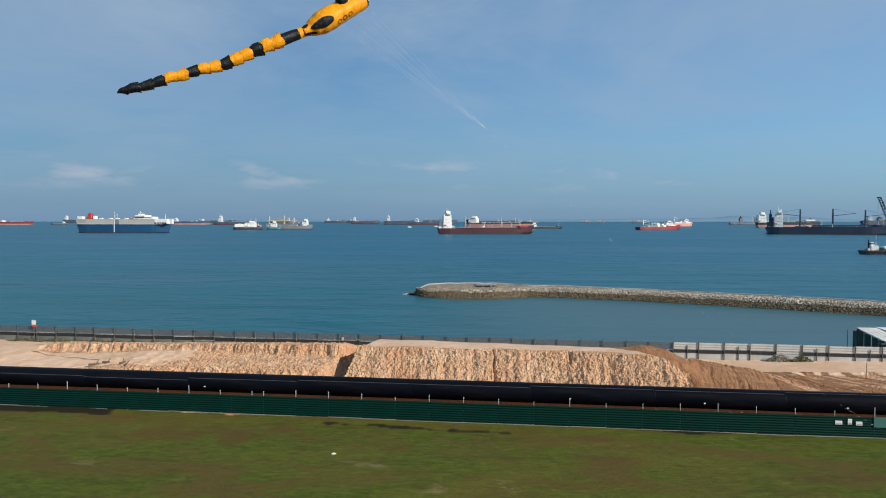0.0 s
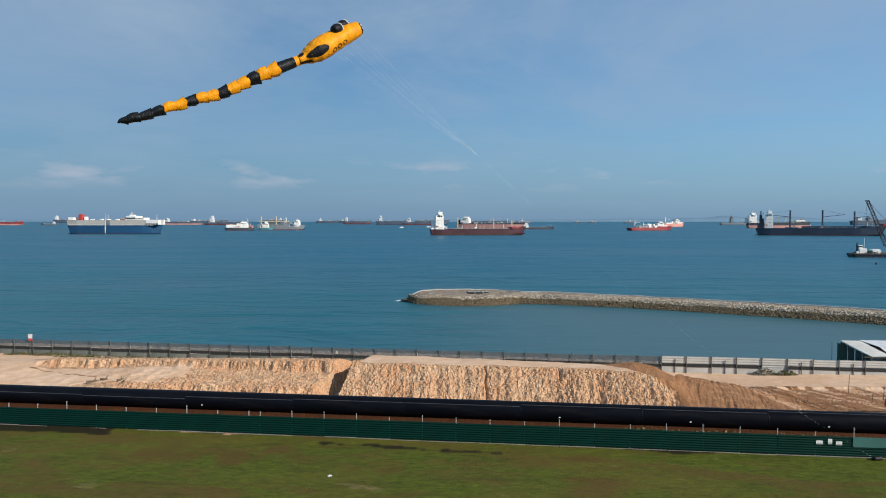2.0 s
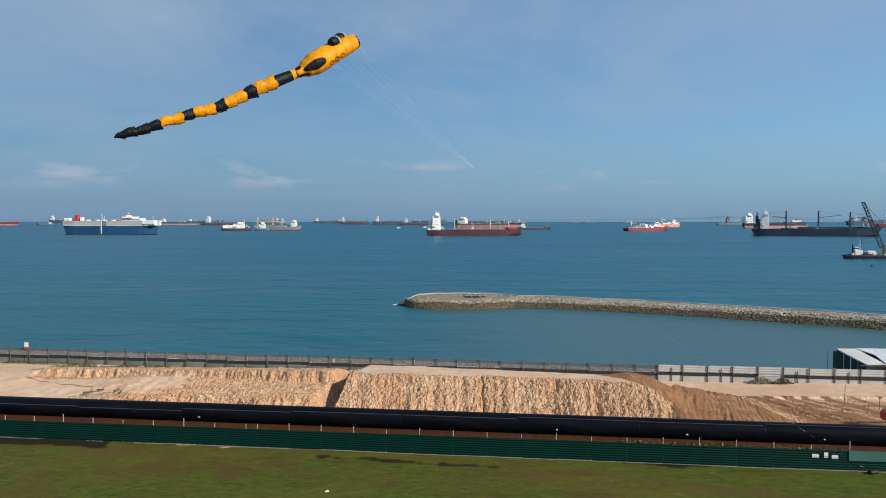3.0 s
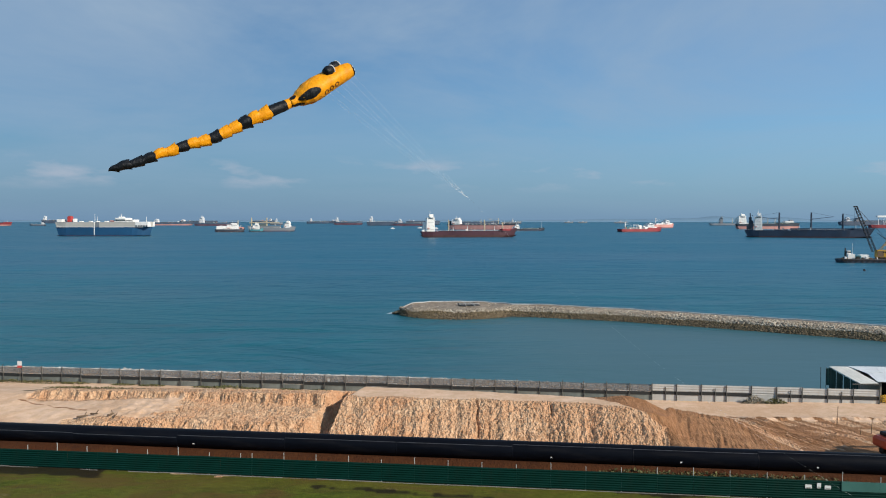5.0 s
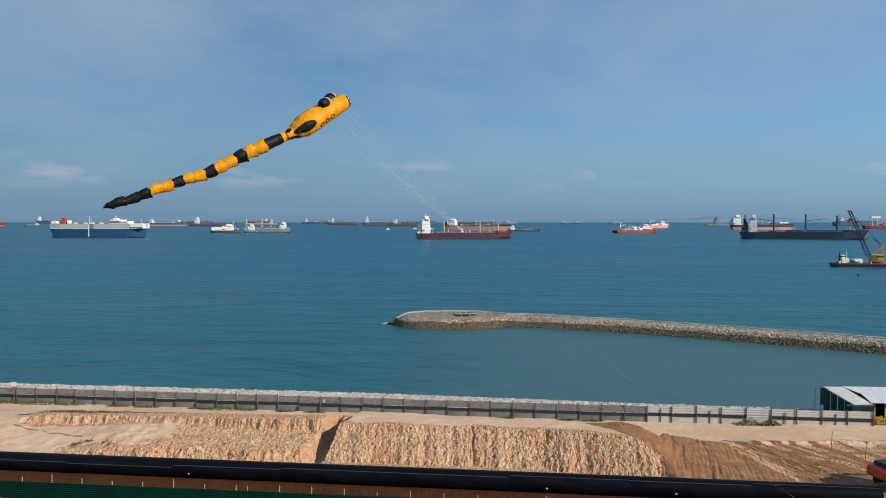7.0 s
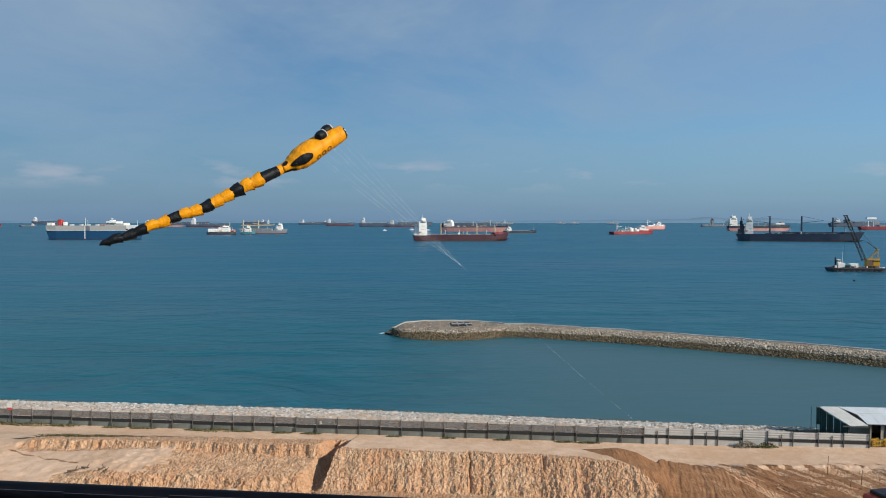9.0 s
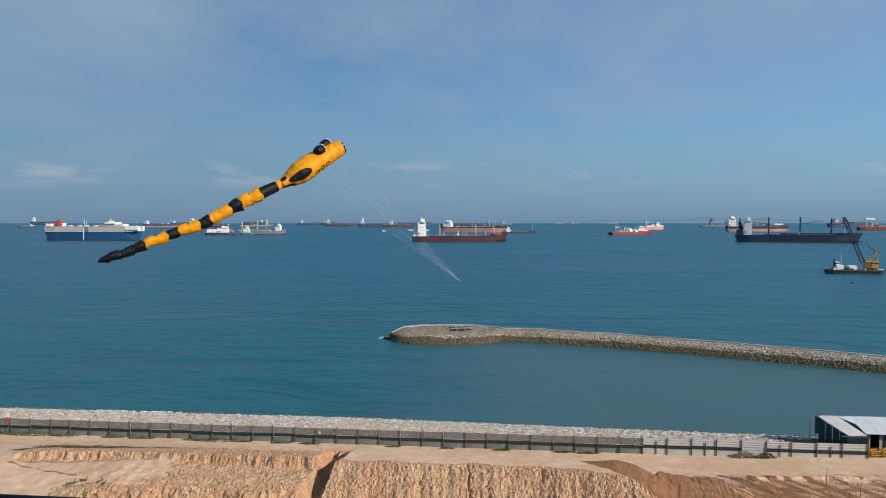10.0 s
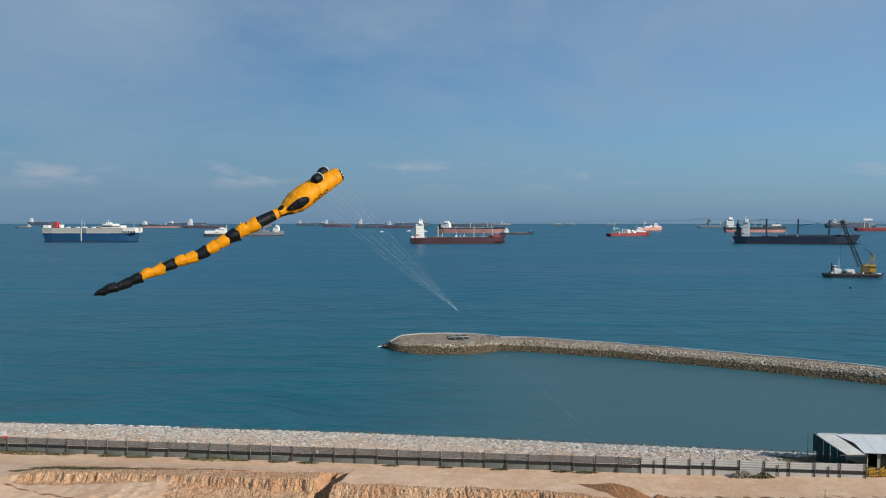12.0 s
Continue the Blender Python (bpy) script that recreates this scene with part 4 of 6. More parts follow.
# ---- sea fence ----
def build_sea_fence():
    ang = math.degrees(math.atan(-0.06))
    k = math.cos(radians(ang))
    ob = empty("sea_fence", 0, 97.0, 3.83, ang, "grey sheet hoarding with dark posts along the shore", "fence", kind="structure")
    ob.matrix_world = pose(0, 97.0, 3.83, 0, 0.43, ang)
    step = 2.82 / k
    rnd = random.Random(14)

    def bay(white, w):
        upper = bmesh.new()
        n = 12
        if white:
            rows = [(1.12 + 0.88 * i / n, (0.0, -0.03, -0.03, 0.0)[i % 4]) for i in range(n + 1)]
            vs = [(upper.verts.new((0, y, z)), upper.verts.new((w, y, z))) for z, y in rows]
        else:
            rows = [(w * i / n, -0.004 if i % 2 else 0.004) for i in range(n + 1)]
            vs = [(upper.verts.new((x, y, 1.12)), upper.verts.new((x, y, 2.0))) for x, y in rows]
        for a, b in zip(vs, vs[1:]):
            upper.faces.new((a[0], b[0], b[1], a[1]))
        geo = bmesh.ops.extrude_face_region(upper, geom=upper.faces[:])
        bmesh.ops.translate(upper, verts=[g for g in geo["geom"] if isinstance(g, bmesh.types.BMVert)], vec=(0, 0.015, 0))
        lower = quick_box(w, 0.03, 1.02 if white else 0.72, w / 2, 0.0, -0.3 if white else 0.0)
        rail = quick_box(w, 0.07, 0.42, w / 2, -0.03, 0.71, bevel=0.012)
        return upper, rail, lower

    grey = [part(nm, b, mt, ob) for nm, b, mt in zip(("upper_sheet", "dark_rail", "lower_sheet"), bay(0, step - 0.03), (M_SHADE_NET, M_RAIL, M_FENCE_LOW))]
    wstep = 3.04 / k
    white = [part(nm, b, mt, ob) for nm, b, mt in zip(("upper_sheet", "dark_rail", "lower_sheet"), bay(1, wstep - 0.03), (M_WHITE_SHEET, M_RAIL, M_WHITE_SHEET))]
    post = part("post", quick_box(0.105, 0.12, 2.2, 0, -0.11, 0, bevel=0.02), M_TIMBER, ob)
    thin = part("post", quick_box(0.09, 0.09, 1.75, 0, -0.1, 0, bevel=0.01), M_TIMBER, ob)
    x_w = 22.95 / k
    for i in range(-40, 0):
        x = x_w + i * step
        for o in grey:
            again(o.name.split(".")[0], o.data, ob, Matrix.Translation((x + 0.015, rnd.uniform(-0.02, 0.02), rnd.uniform(-0.04, 0.03))))
        lean = Matrix.Rotation(radians(rnd.uniform(-3, 3)), 4, "Y")
        again("post", post.data, ob, Matrix.Translation((x, 0, rnd.uniform(-0.1, 0.1))) @ lean)
        if rnd.random() < 0.35:
            again("brace", thin.data, ob, Matrix.Translation((x - 0.28, -0.05, 0)) @ Matrix.Rotation(radians(16), 4, "Y") @ Matrix.Diagonal((1, 1, 0.5, 1)))
    for i in range(9):
        x = x_w + i * wstep
        for o in white:
            if i == 4 and o.name.startswith("dark"):
                again("upper_sheet", white[0].data, ob, Matrix.Translation((x + 0.015, 0.01, -0.5)))
                continue
            again(o.name.split(".")[0], o.data, ob, Matrix.Translation((x + 0.015, rnd.uniform(-0.02, 0.02), 0.1 + rnd.uniform(-0.04, 0.03))))
        again("post", post.data, ob, Matrix.Translation((x, 0, rnd.uniform(-0.06, 0.06))))
        if i in (0, 2, 5, 7):
            again("post", thin.data, ob, Matrix.Translation((x + wstep * 0.55, 0, 0)))
    again("post", post.data, ob, Matrix.Translation((x_w + 9 * wstep, 0, 0)))
    for s in (grey, white):
        for j, o in enumerate(s):
            o.matrix_basis = Matrix.Translation((x_w - step * 41 if s is grey else x_w - step * 42.2, 0, 0))
    post.matrix_basis = Matrix.Translation((x_w - step * 41, 0, 0))
    thin.matrix_basis = Matrix.Translation((x_w - step * 40.5, 0, 0))
    # warning sign
    s = empty("warning_sign", -61.9, y_fence(-61.9) - 0.3, z_back(-62) - 0.05, ang, "small red and white sign board on a post by the fence", "sign")
    part("pole", rod(bmesh.new(), (0, 0, 0), (0, 0, 2.9), 0.05), M_TIMBER, s)
    part("board", quick_box(0.62, 0.04, 0.62, 0, -0.06, 2.28, bevel=0.01), M_WHITE, s)
    part("red_panel", quick_box(0.62, 0.04, 0.3, 0, -0.06, 1.97, bevel=0.01), M_SIGN_RED, s, "red lower panel")
    p = empty("fence_notice", -18.8, y_fence(-18.8) - 0.1, z_back(-18.8) + 1.2, ang, "small white notice on the grey shore fence", "sign")
    part("board", quick_box(0.28, 0.03, 0.40, 0, 0, 0, bevel=0.005), M_WHITE_SHEET, p)


build_sea_fence()


def leaf_clump(name, x, y, z, size, count, label, tall=0.32, mat=M_SHRUB):
    rnd = random.Random(int(x * 31 + y))
    verts, faces = [], []
    for _ in range(count):
        a, r = rnd.uniform(0, 6.28), size * math.sqrt(rnd.random())
        h = max(0.05, (1 - (r / size) ** 2) * size * tall * rnd.uniform(0.2, 1.1))
        c = Vector((x + r * math.cos(a) * 2.6, y + r * math.sin(a) * 0.6, z + h))
        m = Euler((rnd.uniform(-1, 1), rnd.uniform(-1, 1), rnd.uniform(0, 6.3))).to_matrix()
        l, w = rnd.uniform(0.10, 0.24), rnd.uniform(0.04, 0.09)
        i = len(verts)
        verts += [tuple(c + m @ Vector(p)) for p in ((-l, 0, 0), (0, w, 0.03), (l, 0, 0), (0, -w, 0.03))]
        faces += [(i, i + 1, i + 2), (i, i + 2, i + 3)]
    return tagged(sheet(name, verts, faces, mat, False), label, "shrub", kind="stuff")


def build_weeds():
    rnd = random.Random(9)
    for x, s in ((-63, 1.3), (-58.5, 1.6), (-54, 1.0), (-47, 0.8), (-43, 0.9), (-36, 0.7), (-32.5, 1.4), (-29, 0.6), (-24, 0.7), (-20, 0.7), (-9, 0.5), (-2, 0.5), (5, 0.6), (13, 0.7), (16, 0.8)):
        leaf_clump("weeds", x, y_fence(x) - 0.55, z_back(x), s * 0.8, int(170 * s), "low green weeds growing along the foot of the shore fence")
    leaf_clump("dry_brush", 35.3, y_fence(35.3) - 0.7, z_back(35.3), 0.62, 300, "pale dry brushwood heaped against the white shore fence", 1.5, M_BRUSH)
    leaf_clump("weeds", 37.8, y_fence(37.8) - 0.7, z_back(37.8), 0.55, 250, "straggly green bush against the white shore fence", 1.2)
    for x, s in ((-50, 0.8), (-48, 1.0), (-46.2, 1.1), (-44, 0.9), (-42, 0.6)):
        y = 87.9 + rnd.uniform(-0.3, 0.3)
        leaf_clump("weeds", x, y, ground_z(x, y) - 0.05, s * 0.7, int(60 * s), "low dull weeds in a damp hollow of the clay")
    for x in (13.5, 15.0, 17.0, 19.2, 20.6, 22.4, 24.8, 27.0, 29.0):
        leaf_clump("weeds", x, y_hoard(x) + 4.1, LAND + 0.2, rnd.uniform(0.9, 1.4), 110, "straggling weeds behind the green hoarding")


build_weeds()


# ---- shed by the water ----
def build_shed():
    ob = empty("beach_shed", 50.1, 96.3, 3.7, -4, "low shed with white metal hip roof and green netting", "shed")

    def face(name, pts, mat, label="", thick=0.06):
        bm = bmesh.new()
        f = bm.faces.new([bm.verts.new(p) for p in pts])
        g = bmesh.ops.extrude_face_region(bm, geom=[f])
        f.normal_update()
        bmesh.ops.translate(bm, verts=[v for v in g["geom"] if isinstance(v, bmesh.types.BMVert)], vec=(0, 0, -thick))
        bmesh.ops.recalc_face_normals(bm, faces=bm.faces)
        return part(name, bm, mat, ob, label)

    E, RZ = 1.97, 3.1
    x0, x1, y0, y1 = 2.2, 30.0, 2.2, 11.0
    ridge0, ridge1, ry = (0.3, 0), (30.0, 0), 6.6
    face("roof_slope", [(x0, y0, E), (x1, y0, E), (ridge1[0], ry, RZ), (ridge0[0], ry, RZ), (1.95, 4.6, lerp(E, RZ, 2.4 / 4.4))], M_ROOF, "white front roof slope")
    part("roof_joint", rod(bmesh.new(), (2.1, 4.9, 2.69), (x1, 4.9, 2.69), 0.03, 0.03, 5), M_ROOF, ob, "lapped sheet joint")
    face("roof_slope", [(x1, y1, E), (x0 + 0.5, y1, E), (ridge0[0], ry, RZ), (ridge1[0], ry, RZ)], M_ROOF, "white rear roof slope")
    for i in range(22):                          # raised sheet seams
        x = x0 + 0.3 + 1.25 * i
        part("roof_seam", rod(bmesh.new(), (x, y0, E + 0.01), (x, ry, RZ + 0.01), 0.014, 0.014, 5), M_ROOF, ob)
    for i in range(3):
        part("roof_seam", rod(bmesh.new(), (0.5 + 0.6 * i, 2.05, 1.76), (-1.5 + 0.6 * i, 6.6, 3.03), 0.012, 0.012, 5), M_LEAN, ob)
    for gx in (x0 + 0.05, x1 - 0.05):
        bm = bmesh.new()
        f = bm.faces.new([bm.verts.new(q) for q in ((gx, y0 + 0.1, E - 0.3), (gx + (0.45 if gx < 5 else 0), y1 - 0.1, E - 0.3), (gx - (1.85 if gx < 5 else 0), ry, RZ - 0.05))])
        g = bmesh.ops.extrude_face_region(bm, geom=[f])
        bmesh.ops.translate(bm, verts=[v for v in g["geom"] if isinstance(v, bmesh.types.BMVert)], vec=(0.06, 0, 0))
        bmesh.ops.recalc_face_normals(bm, faces=bm.faces)
        part("gable_end", bm, M_POST, ob, "grey shaded gable end")
    face("lean_to_roof", [(0.0, 2.0, 1.72), (2.25, 2.1, 1.80), (0.35, 6.6, 3.02), (-2.1, 6.6, 3.02)], M_LEAN, "cream-white lean-to roof sheet")
    face("lean_to_roof", [(0.35, 6.6, 3.02), (2.4, 11.0, 2.06), (0.0, 11.0, 2.06), (-2.1, 6.6, 3.02)], M_LEAN, "cream-white rear lean-to roof sheet")
    for i in range(5):
        y = 2.2 + 1.08 * i
        x = 0.05 - 0.46 * (y - 2.0)
        part("post", rod(bmesh.new(), (x, y, -2.6), (x, y, 1.62 + 0.28 * (y - 2.0)), 0.05), M_RAIL, ob)
    for i in range(4):
        y = 2.22 + 1.08 * i
        bm = bmesh.new()
        nx = 8
        vs = []
        for j in range(nx + 1):
            t = j / nx
            w = 0.07 * math.sin(t * 9 + i)
            yy = y + 1.05 * t
            vs.append([bm.verts.new((-0.05 - 0.46 * (yy - 2.0) - w, yy, z)) for z in (-1.2 - 0.25 * i, 0.6, 1.58 + 0.28 * (yy - 2.0))])
        for a, b in zip(vs, vs[1:]):
            for q in range(2):
                bm.faces.new((a[q], b[q], b[q + 1], a[q + 1]))
        g = bmesh.ops.extrude_face_region(bm, geom=bm.faces[:])
        bmesh.ops.translate(bm, verts=[v for v in g["geom"] if isinstance(v, bmesh.types.BMVert)], vec=(0.02, 0, 0))
        part("net_panel", bm, M_NET, ob, "dark green net side panel")
    part("front_wall", quick_box(24, 0.12, 3.95, 16.2, 3.0, -2.0), M_WALL, ob, "cream sheet wall")
    part("back_wall", quick_box(26, 0.12, 5.2, 16.0, 10.4, -3.0), M_WALL, ob)
    part("side_wall", quick_box(0.12, 7.6, 4.85, 2.9, 6.6, -3.0), M_WALL, ob, "shaded inner wall")
    # black slab on the closed wall stands in for a doorway's dark inside
    part("doorway", quick_box(1.1, 0.1, 2.4, 5.2, 2.92, -0.5), M_BLACK, ob, "black slab for the dark inside a doorway")
    part("beam", quick_box(3.2, 0.12, 0.14, 0.7, 2.1, 1.52), M_TIMBER, ob)
    scr = empty("net_screen", 49.7, 106.5, 2.6, -10, "teal net screen on poles beside the shed", "screen")
    for dx in (-0.7, 0.0, 0.9):
        part("pole", rod(bmesh.new(), (dx, 0, -1.6), (dx, 0, 3.3), 0.04), M_TIMBER, scr)
    bm = bmesh.new()
    box(bm, 0.9, 0.02, 2.4, 0.42, 0, 0.8)
    part("net", bm, M_TEAL, scr)
    # stacked yellow barriers past the fence end
    bar = bmesh.new()
    for i in range(2):
        part_z = 0.45 + 0.5 * i
        box(bar, 1.5, 0.06, 0.1, 0, 0, part_z)
    for dx in (-0.7, -0.35, 0.0, 0.35, 0.7):
        box(bar, 0.06, 0.06, 1.15, dx, 0, 0)
    first = empty("yellow_barrier", 51.6, 94.3, 3.6, 10, "yellow steel crowd barrier on the sandy track", "barrier", "yellow barriers")
    part("barrier_frame", bar, M_YELLOW, first)
    for i in range(1, 8):
        copy_thing(first, pose(51.6 + (i % 4) * 1.5, 94.4 + 0.5 * (i // 4) + 0.2 * (i % 3), 3.6, 0, 0, 10 + 17 * (i % 3)))


build_shed()


# ---- excavator ----
def build_excavator():
    ob = empty("excavator", 40.4, 70.5, 4.55, 12, "orange-red tracked excavator with black upper deck", "excavator")
    for dy in (-1.15, 1.15):
        bm = bmesh.new()
        box(bm, 3.9, 0.55, 0.85, 0, dy, 0.0, bevel=0.28)
        part("track", bm, M_BLACK, ob, "black crawler track")
    part("undercarriage", quick_box(2.4, 1.8, 0.4, 0, 0, 0.4, bevel=0.05), M_BLACK, ob)
    part("house", quick_box(3.6, 2.5, 0.95, -0.4, 0, 0.95, bevel=0.12), M_RED_MACHINE, ob, "orange-red engine house")
    part("counterweight", quick_box(0.8, 2.6, 1.0, -2.3, 0, 0.9, bevel=0.22), M_RED_MACHINE, ob, "rounded red counterweight")
    part("engine_cover", quick_box(2.2, 2.2, 0.35, -0.9, 0, 1.9, bevel=0.08), M_BLACK, ob, "black engine cover")
    cab = part("cab", quick_box(1.3, 1.0, 1.55, 0.95, 0.75, 1.3, bevel=0.12), M_RED_MACHINE, ob, "red cab")
    part("cab_window", quick_box(1.34, 0.8, 0.75, 0.97, 0.75, 1.95, bevel=0.04), M_WINDOW, cab, "dark cab glass")
    part("exhaust", rod(bmesh.new(), (-1.5, -0.6, 2.2), (-1.5, -0.6, 2.75), 0.09, 0.08, 8), M_BLACK, ob, "black exhaust stack")
    rail = bmesh.new()
    for px in (-2.2, -1.2, -0.2):
        rod(rail, (px, -1.15, 1.85), (px, -1.15, 2.55), 0.025, 0.025, 5)
    rod(rail, (-2.2, -1.15, 2.55), (-0.2, -1.15, 2.55), 0.025, 0.025, 5)
    part("handrail", rail, M_BLACK, ob, "thin black handrail")
    bm = bmesh.new()
    for a, b, w in (((1.3, -0.3, 1.5), (3.4, -0.3, 3.9), 0.22), ((3.4, -0.3, 3.9), (5.6, -0.3, 3.2), 0.2)):
        rod(bm, a, b, w, w * 0.9, 6)
    part("boom", bm, M_RED_MACHINE, ob)
    part("stick", rod(bmesh.new(), (5.6, -0.3, 3.2), (6.2, -0.3, 0.9), 0.17, 0.14, 6), M_RED_MACHINE, ob)
    bm = quick_box(0.9, 1.0, 0.8, 6.1, -0.3, 0.12, bevel=0.18)
    part("bucket", bm, M_BLACK, ob, "dark steel bucket")


build_excavator()


# ---- loose things on the site ----
def build_site_bits():
    for i, (x, y, l, a) in enumerate(((-41.2, 77.6, 1.1, 20), (-40.2, 78.2, 0.9, -15), (-38.2, 77.8, 0.7, 55), (-37.6, 77.4, 0.6, -60))):
        t = empty("driftwood_log", x, y, ground_z(x, y) + 0.1, a, "grey weathered log lying on the clay bench", "log", "logs on the bench")
        bm = rod(bmesh.new(), (-l / 2, 0, 0.05), (l / 2, 0, 0.12), 0.11, 0.07, 7)
        rod(bm, (l * 0.2, 0, 0.1), (l * 0.35, 0.3, 0.45), 0.06, 0.03, 5)
        part("log", bm, M_WOOD, t)
    for x, y in ((-10.8, 53.4),):
        t = empty("plastic_litter", x, y, ground_z(x, y), 20, "scrap of crumpled white plastic on the grass", "litter")
        bm = bmesh.new()
        bmesh.ops.create_icosphere(bm, subdivisions=2, radius=0.12)
        for v in bm.verts:
            v.co.x *= 1.5
            v.co.z = max(0, v.co.z * 0.5 + 0.05) + 0.06 * n2(v.co.x * 9, v.co.y * 9, 1.0, 3)
        part("wrapper", bm, M_WHITE, t)
    for x, y, h in ((40.5, 84.0, 2.2), (42.4, 80.5, 1.7), (41.0, 80.0, 0.9), (46.0, 75.5, 1.5)):
        t = empty("survey_stake", x, y, ground_z(x, y) - 0.1, 0, "thin wooden survey stake standing in the soil", "stake", "survey stakes")
        part("stake", rod(bmesh.new(), (0, 0, 0), (0.08, 0, h), 0.04, 0.03, 5), M_WOOD, t)
    for x, y in ((-23.3, 74.0), (-34.0, 72.5)):
        t = empty("concrete_lump", x, y, ground_z(x, y) - 0.05, 15, "pale broken concrete lump on the clay", "rubble")
        bm = quick_box(1.2, 0.7, 0.45, 0, 0, 0, bevel=0.12)
        part("lump", bm, M_TRACK, t)


build_site_bits()


# ---- ships at anchor ----
def hull_shell(L, B, z0, z1, sheer=0.0, rake=0.06, stern_cut=0.03, flare=0.0, full=0.80):
    """A slice of a ship's hull between two heights; bow towards +x."""
    bm = bmesh.new()
    st = [0, 0.02, 0.06, 0.12, 0.2, 0.4, 0.6, 0.7, 0.78, 0.84, 0.89, 0.93, 0.965, 0.985, 1.0]

    def ring(s, z, top):
        t = max(0.0, (s - full) / (1 - full))
        w = 1 - t ** (1.7 + flare) if t > 0 else 1.0
        if s < 0.12:
            w *= lerp(0.80, 1.0, smoothstep(0, 0.12, s))
        hgt = z / max(z1, 1.0)
        x = (s - 0.5) * L + rake * L * hgt * t - (1 - hgt) * stern_cut * L * -(1 - min(1, s / 0.12)) * 1.0
        zz = z + (sheer * max(0.0, (s - 0.78) / 0.22) ** 1.5 if top else 0.0)
        return x, max(0.012 * B, w * B / 2), zz

    rows = []
    for s in st:
        a, b = ring(s, z0, False), ring(s, z1, True)
        rows.append([bm.verts.new((a[0], -a[1], a[2])), bm.verts.new((b[0], -b[1], b[2])), bm.verts.new((b[0], b[1], b[2])), bm.verts.new((a[0], a[1], a[2]))])
    for a, b in zip(rows, rows[1:]):
        for i in range(3):
            bm.faces.new((a[i], b[i], b[i + 1], a[i + 1]))
        bm.faces.new((a[3], b[3], b[0], a[0]))
    bm.faces.new(rows[0]), bm.faces.new(rows[-1])
    bmesh.ops.recalc_face_normals(bm, faces=bm.faces)
    return bm


def deckhouse(ob, x, w, B, z, h, mat, tiers=3, bow=1):
    """Stepped accommodation block with dark window rows."""
    hh = h / tiers
    for i in range(tiers):
        ww = w * (1.02 - 0.04 * i)
        bb = B * (0.86 - 0.04 * i)
        blk = part("deckhouse", quick_box(ww, bb, hh - 0.05, x, 0, z + hh * i, bevel=0.12), mat, ob)
        part("window_row", quick_box(ww * 0.7, bb + 0.1, hh * (0.16 if i == tiers - 1 else 0.04), x, 0, z + hh * (i + 0.6)), M_WINDOW, blk, "dark window row")
    part("bridge_wing", quick_box(w * 0.42, B * 1.0, hh * 0.35, x + bow * w * 0.15, 0, z + h, bevel=0.1), mat, ob)
    part("wheelhouse", quick_box(w * 0.5, B * 0.55, hh * 0.75, x + bow * w * 0.1, 0, z + h + hh * 0.3, bevel=0.12), mat, ob)
    mast = bmesh.new()
    rod(mast, (x, 0, z + h + hh), (x, 0, z + h + hh * 2.0), 0.35, 0.15, 6)
    box(mast, 0.3, B * 0.22, 0.25, x, 0, z + h + hh * 1.55)
    part("mast", mast, mat, ob)


def deck_crane(ob, x, z, h, jib, mat, away=1, rise=0.12, r=1.0):
    c = part("crane_post", rod(bmesh.new(), (x, 0, z), (x, 0, z + h), r, r * 0.85, 8), mat, ob)
    if jib:
        bm = bmesh.new()
        for dy in (-r * 0.5, r * 0.5):
            rod(bm, (x, dy, z + h * 0.62), (x + away * jib, dy * 0.4, z + h * 0.62 + jib * rise), r * 0.34, r * 0.22, 5)
        rod(bm, (x, 0, z + h), (x + away * jib, 0, z + h * 0.62 + jib * rise), 0.12, 0.12, 4)
        part("jib", bm, mat, c)


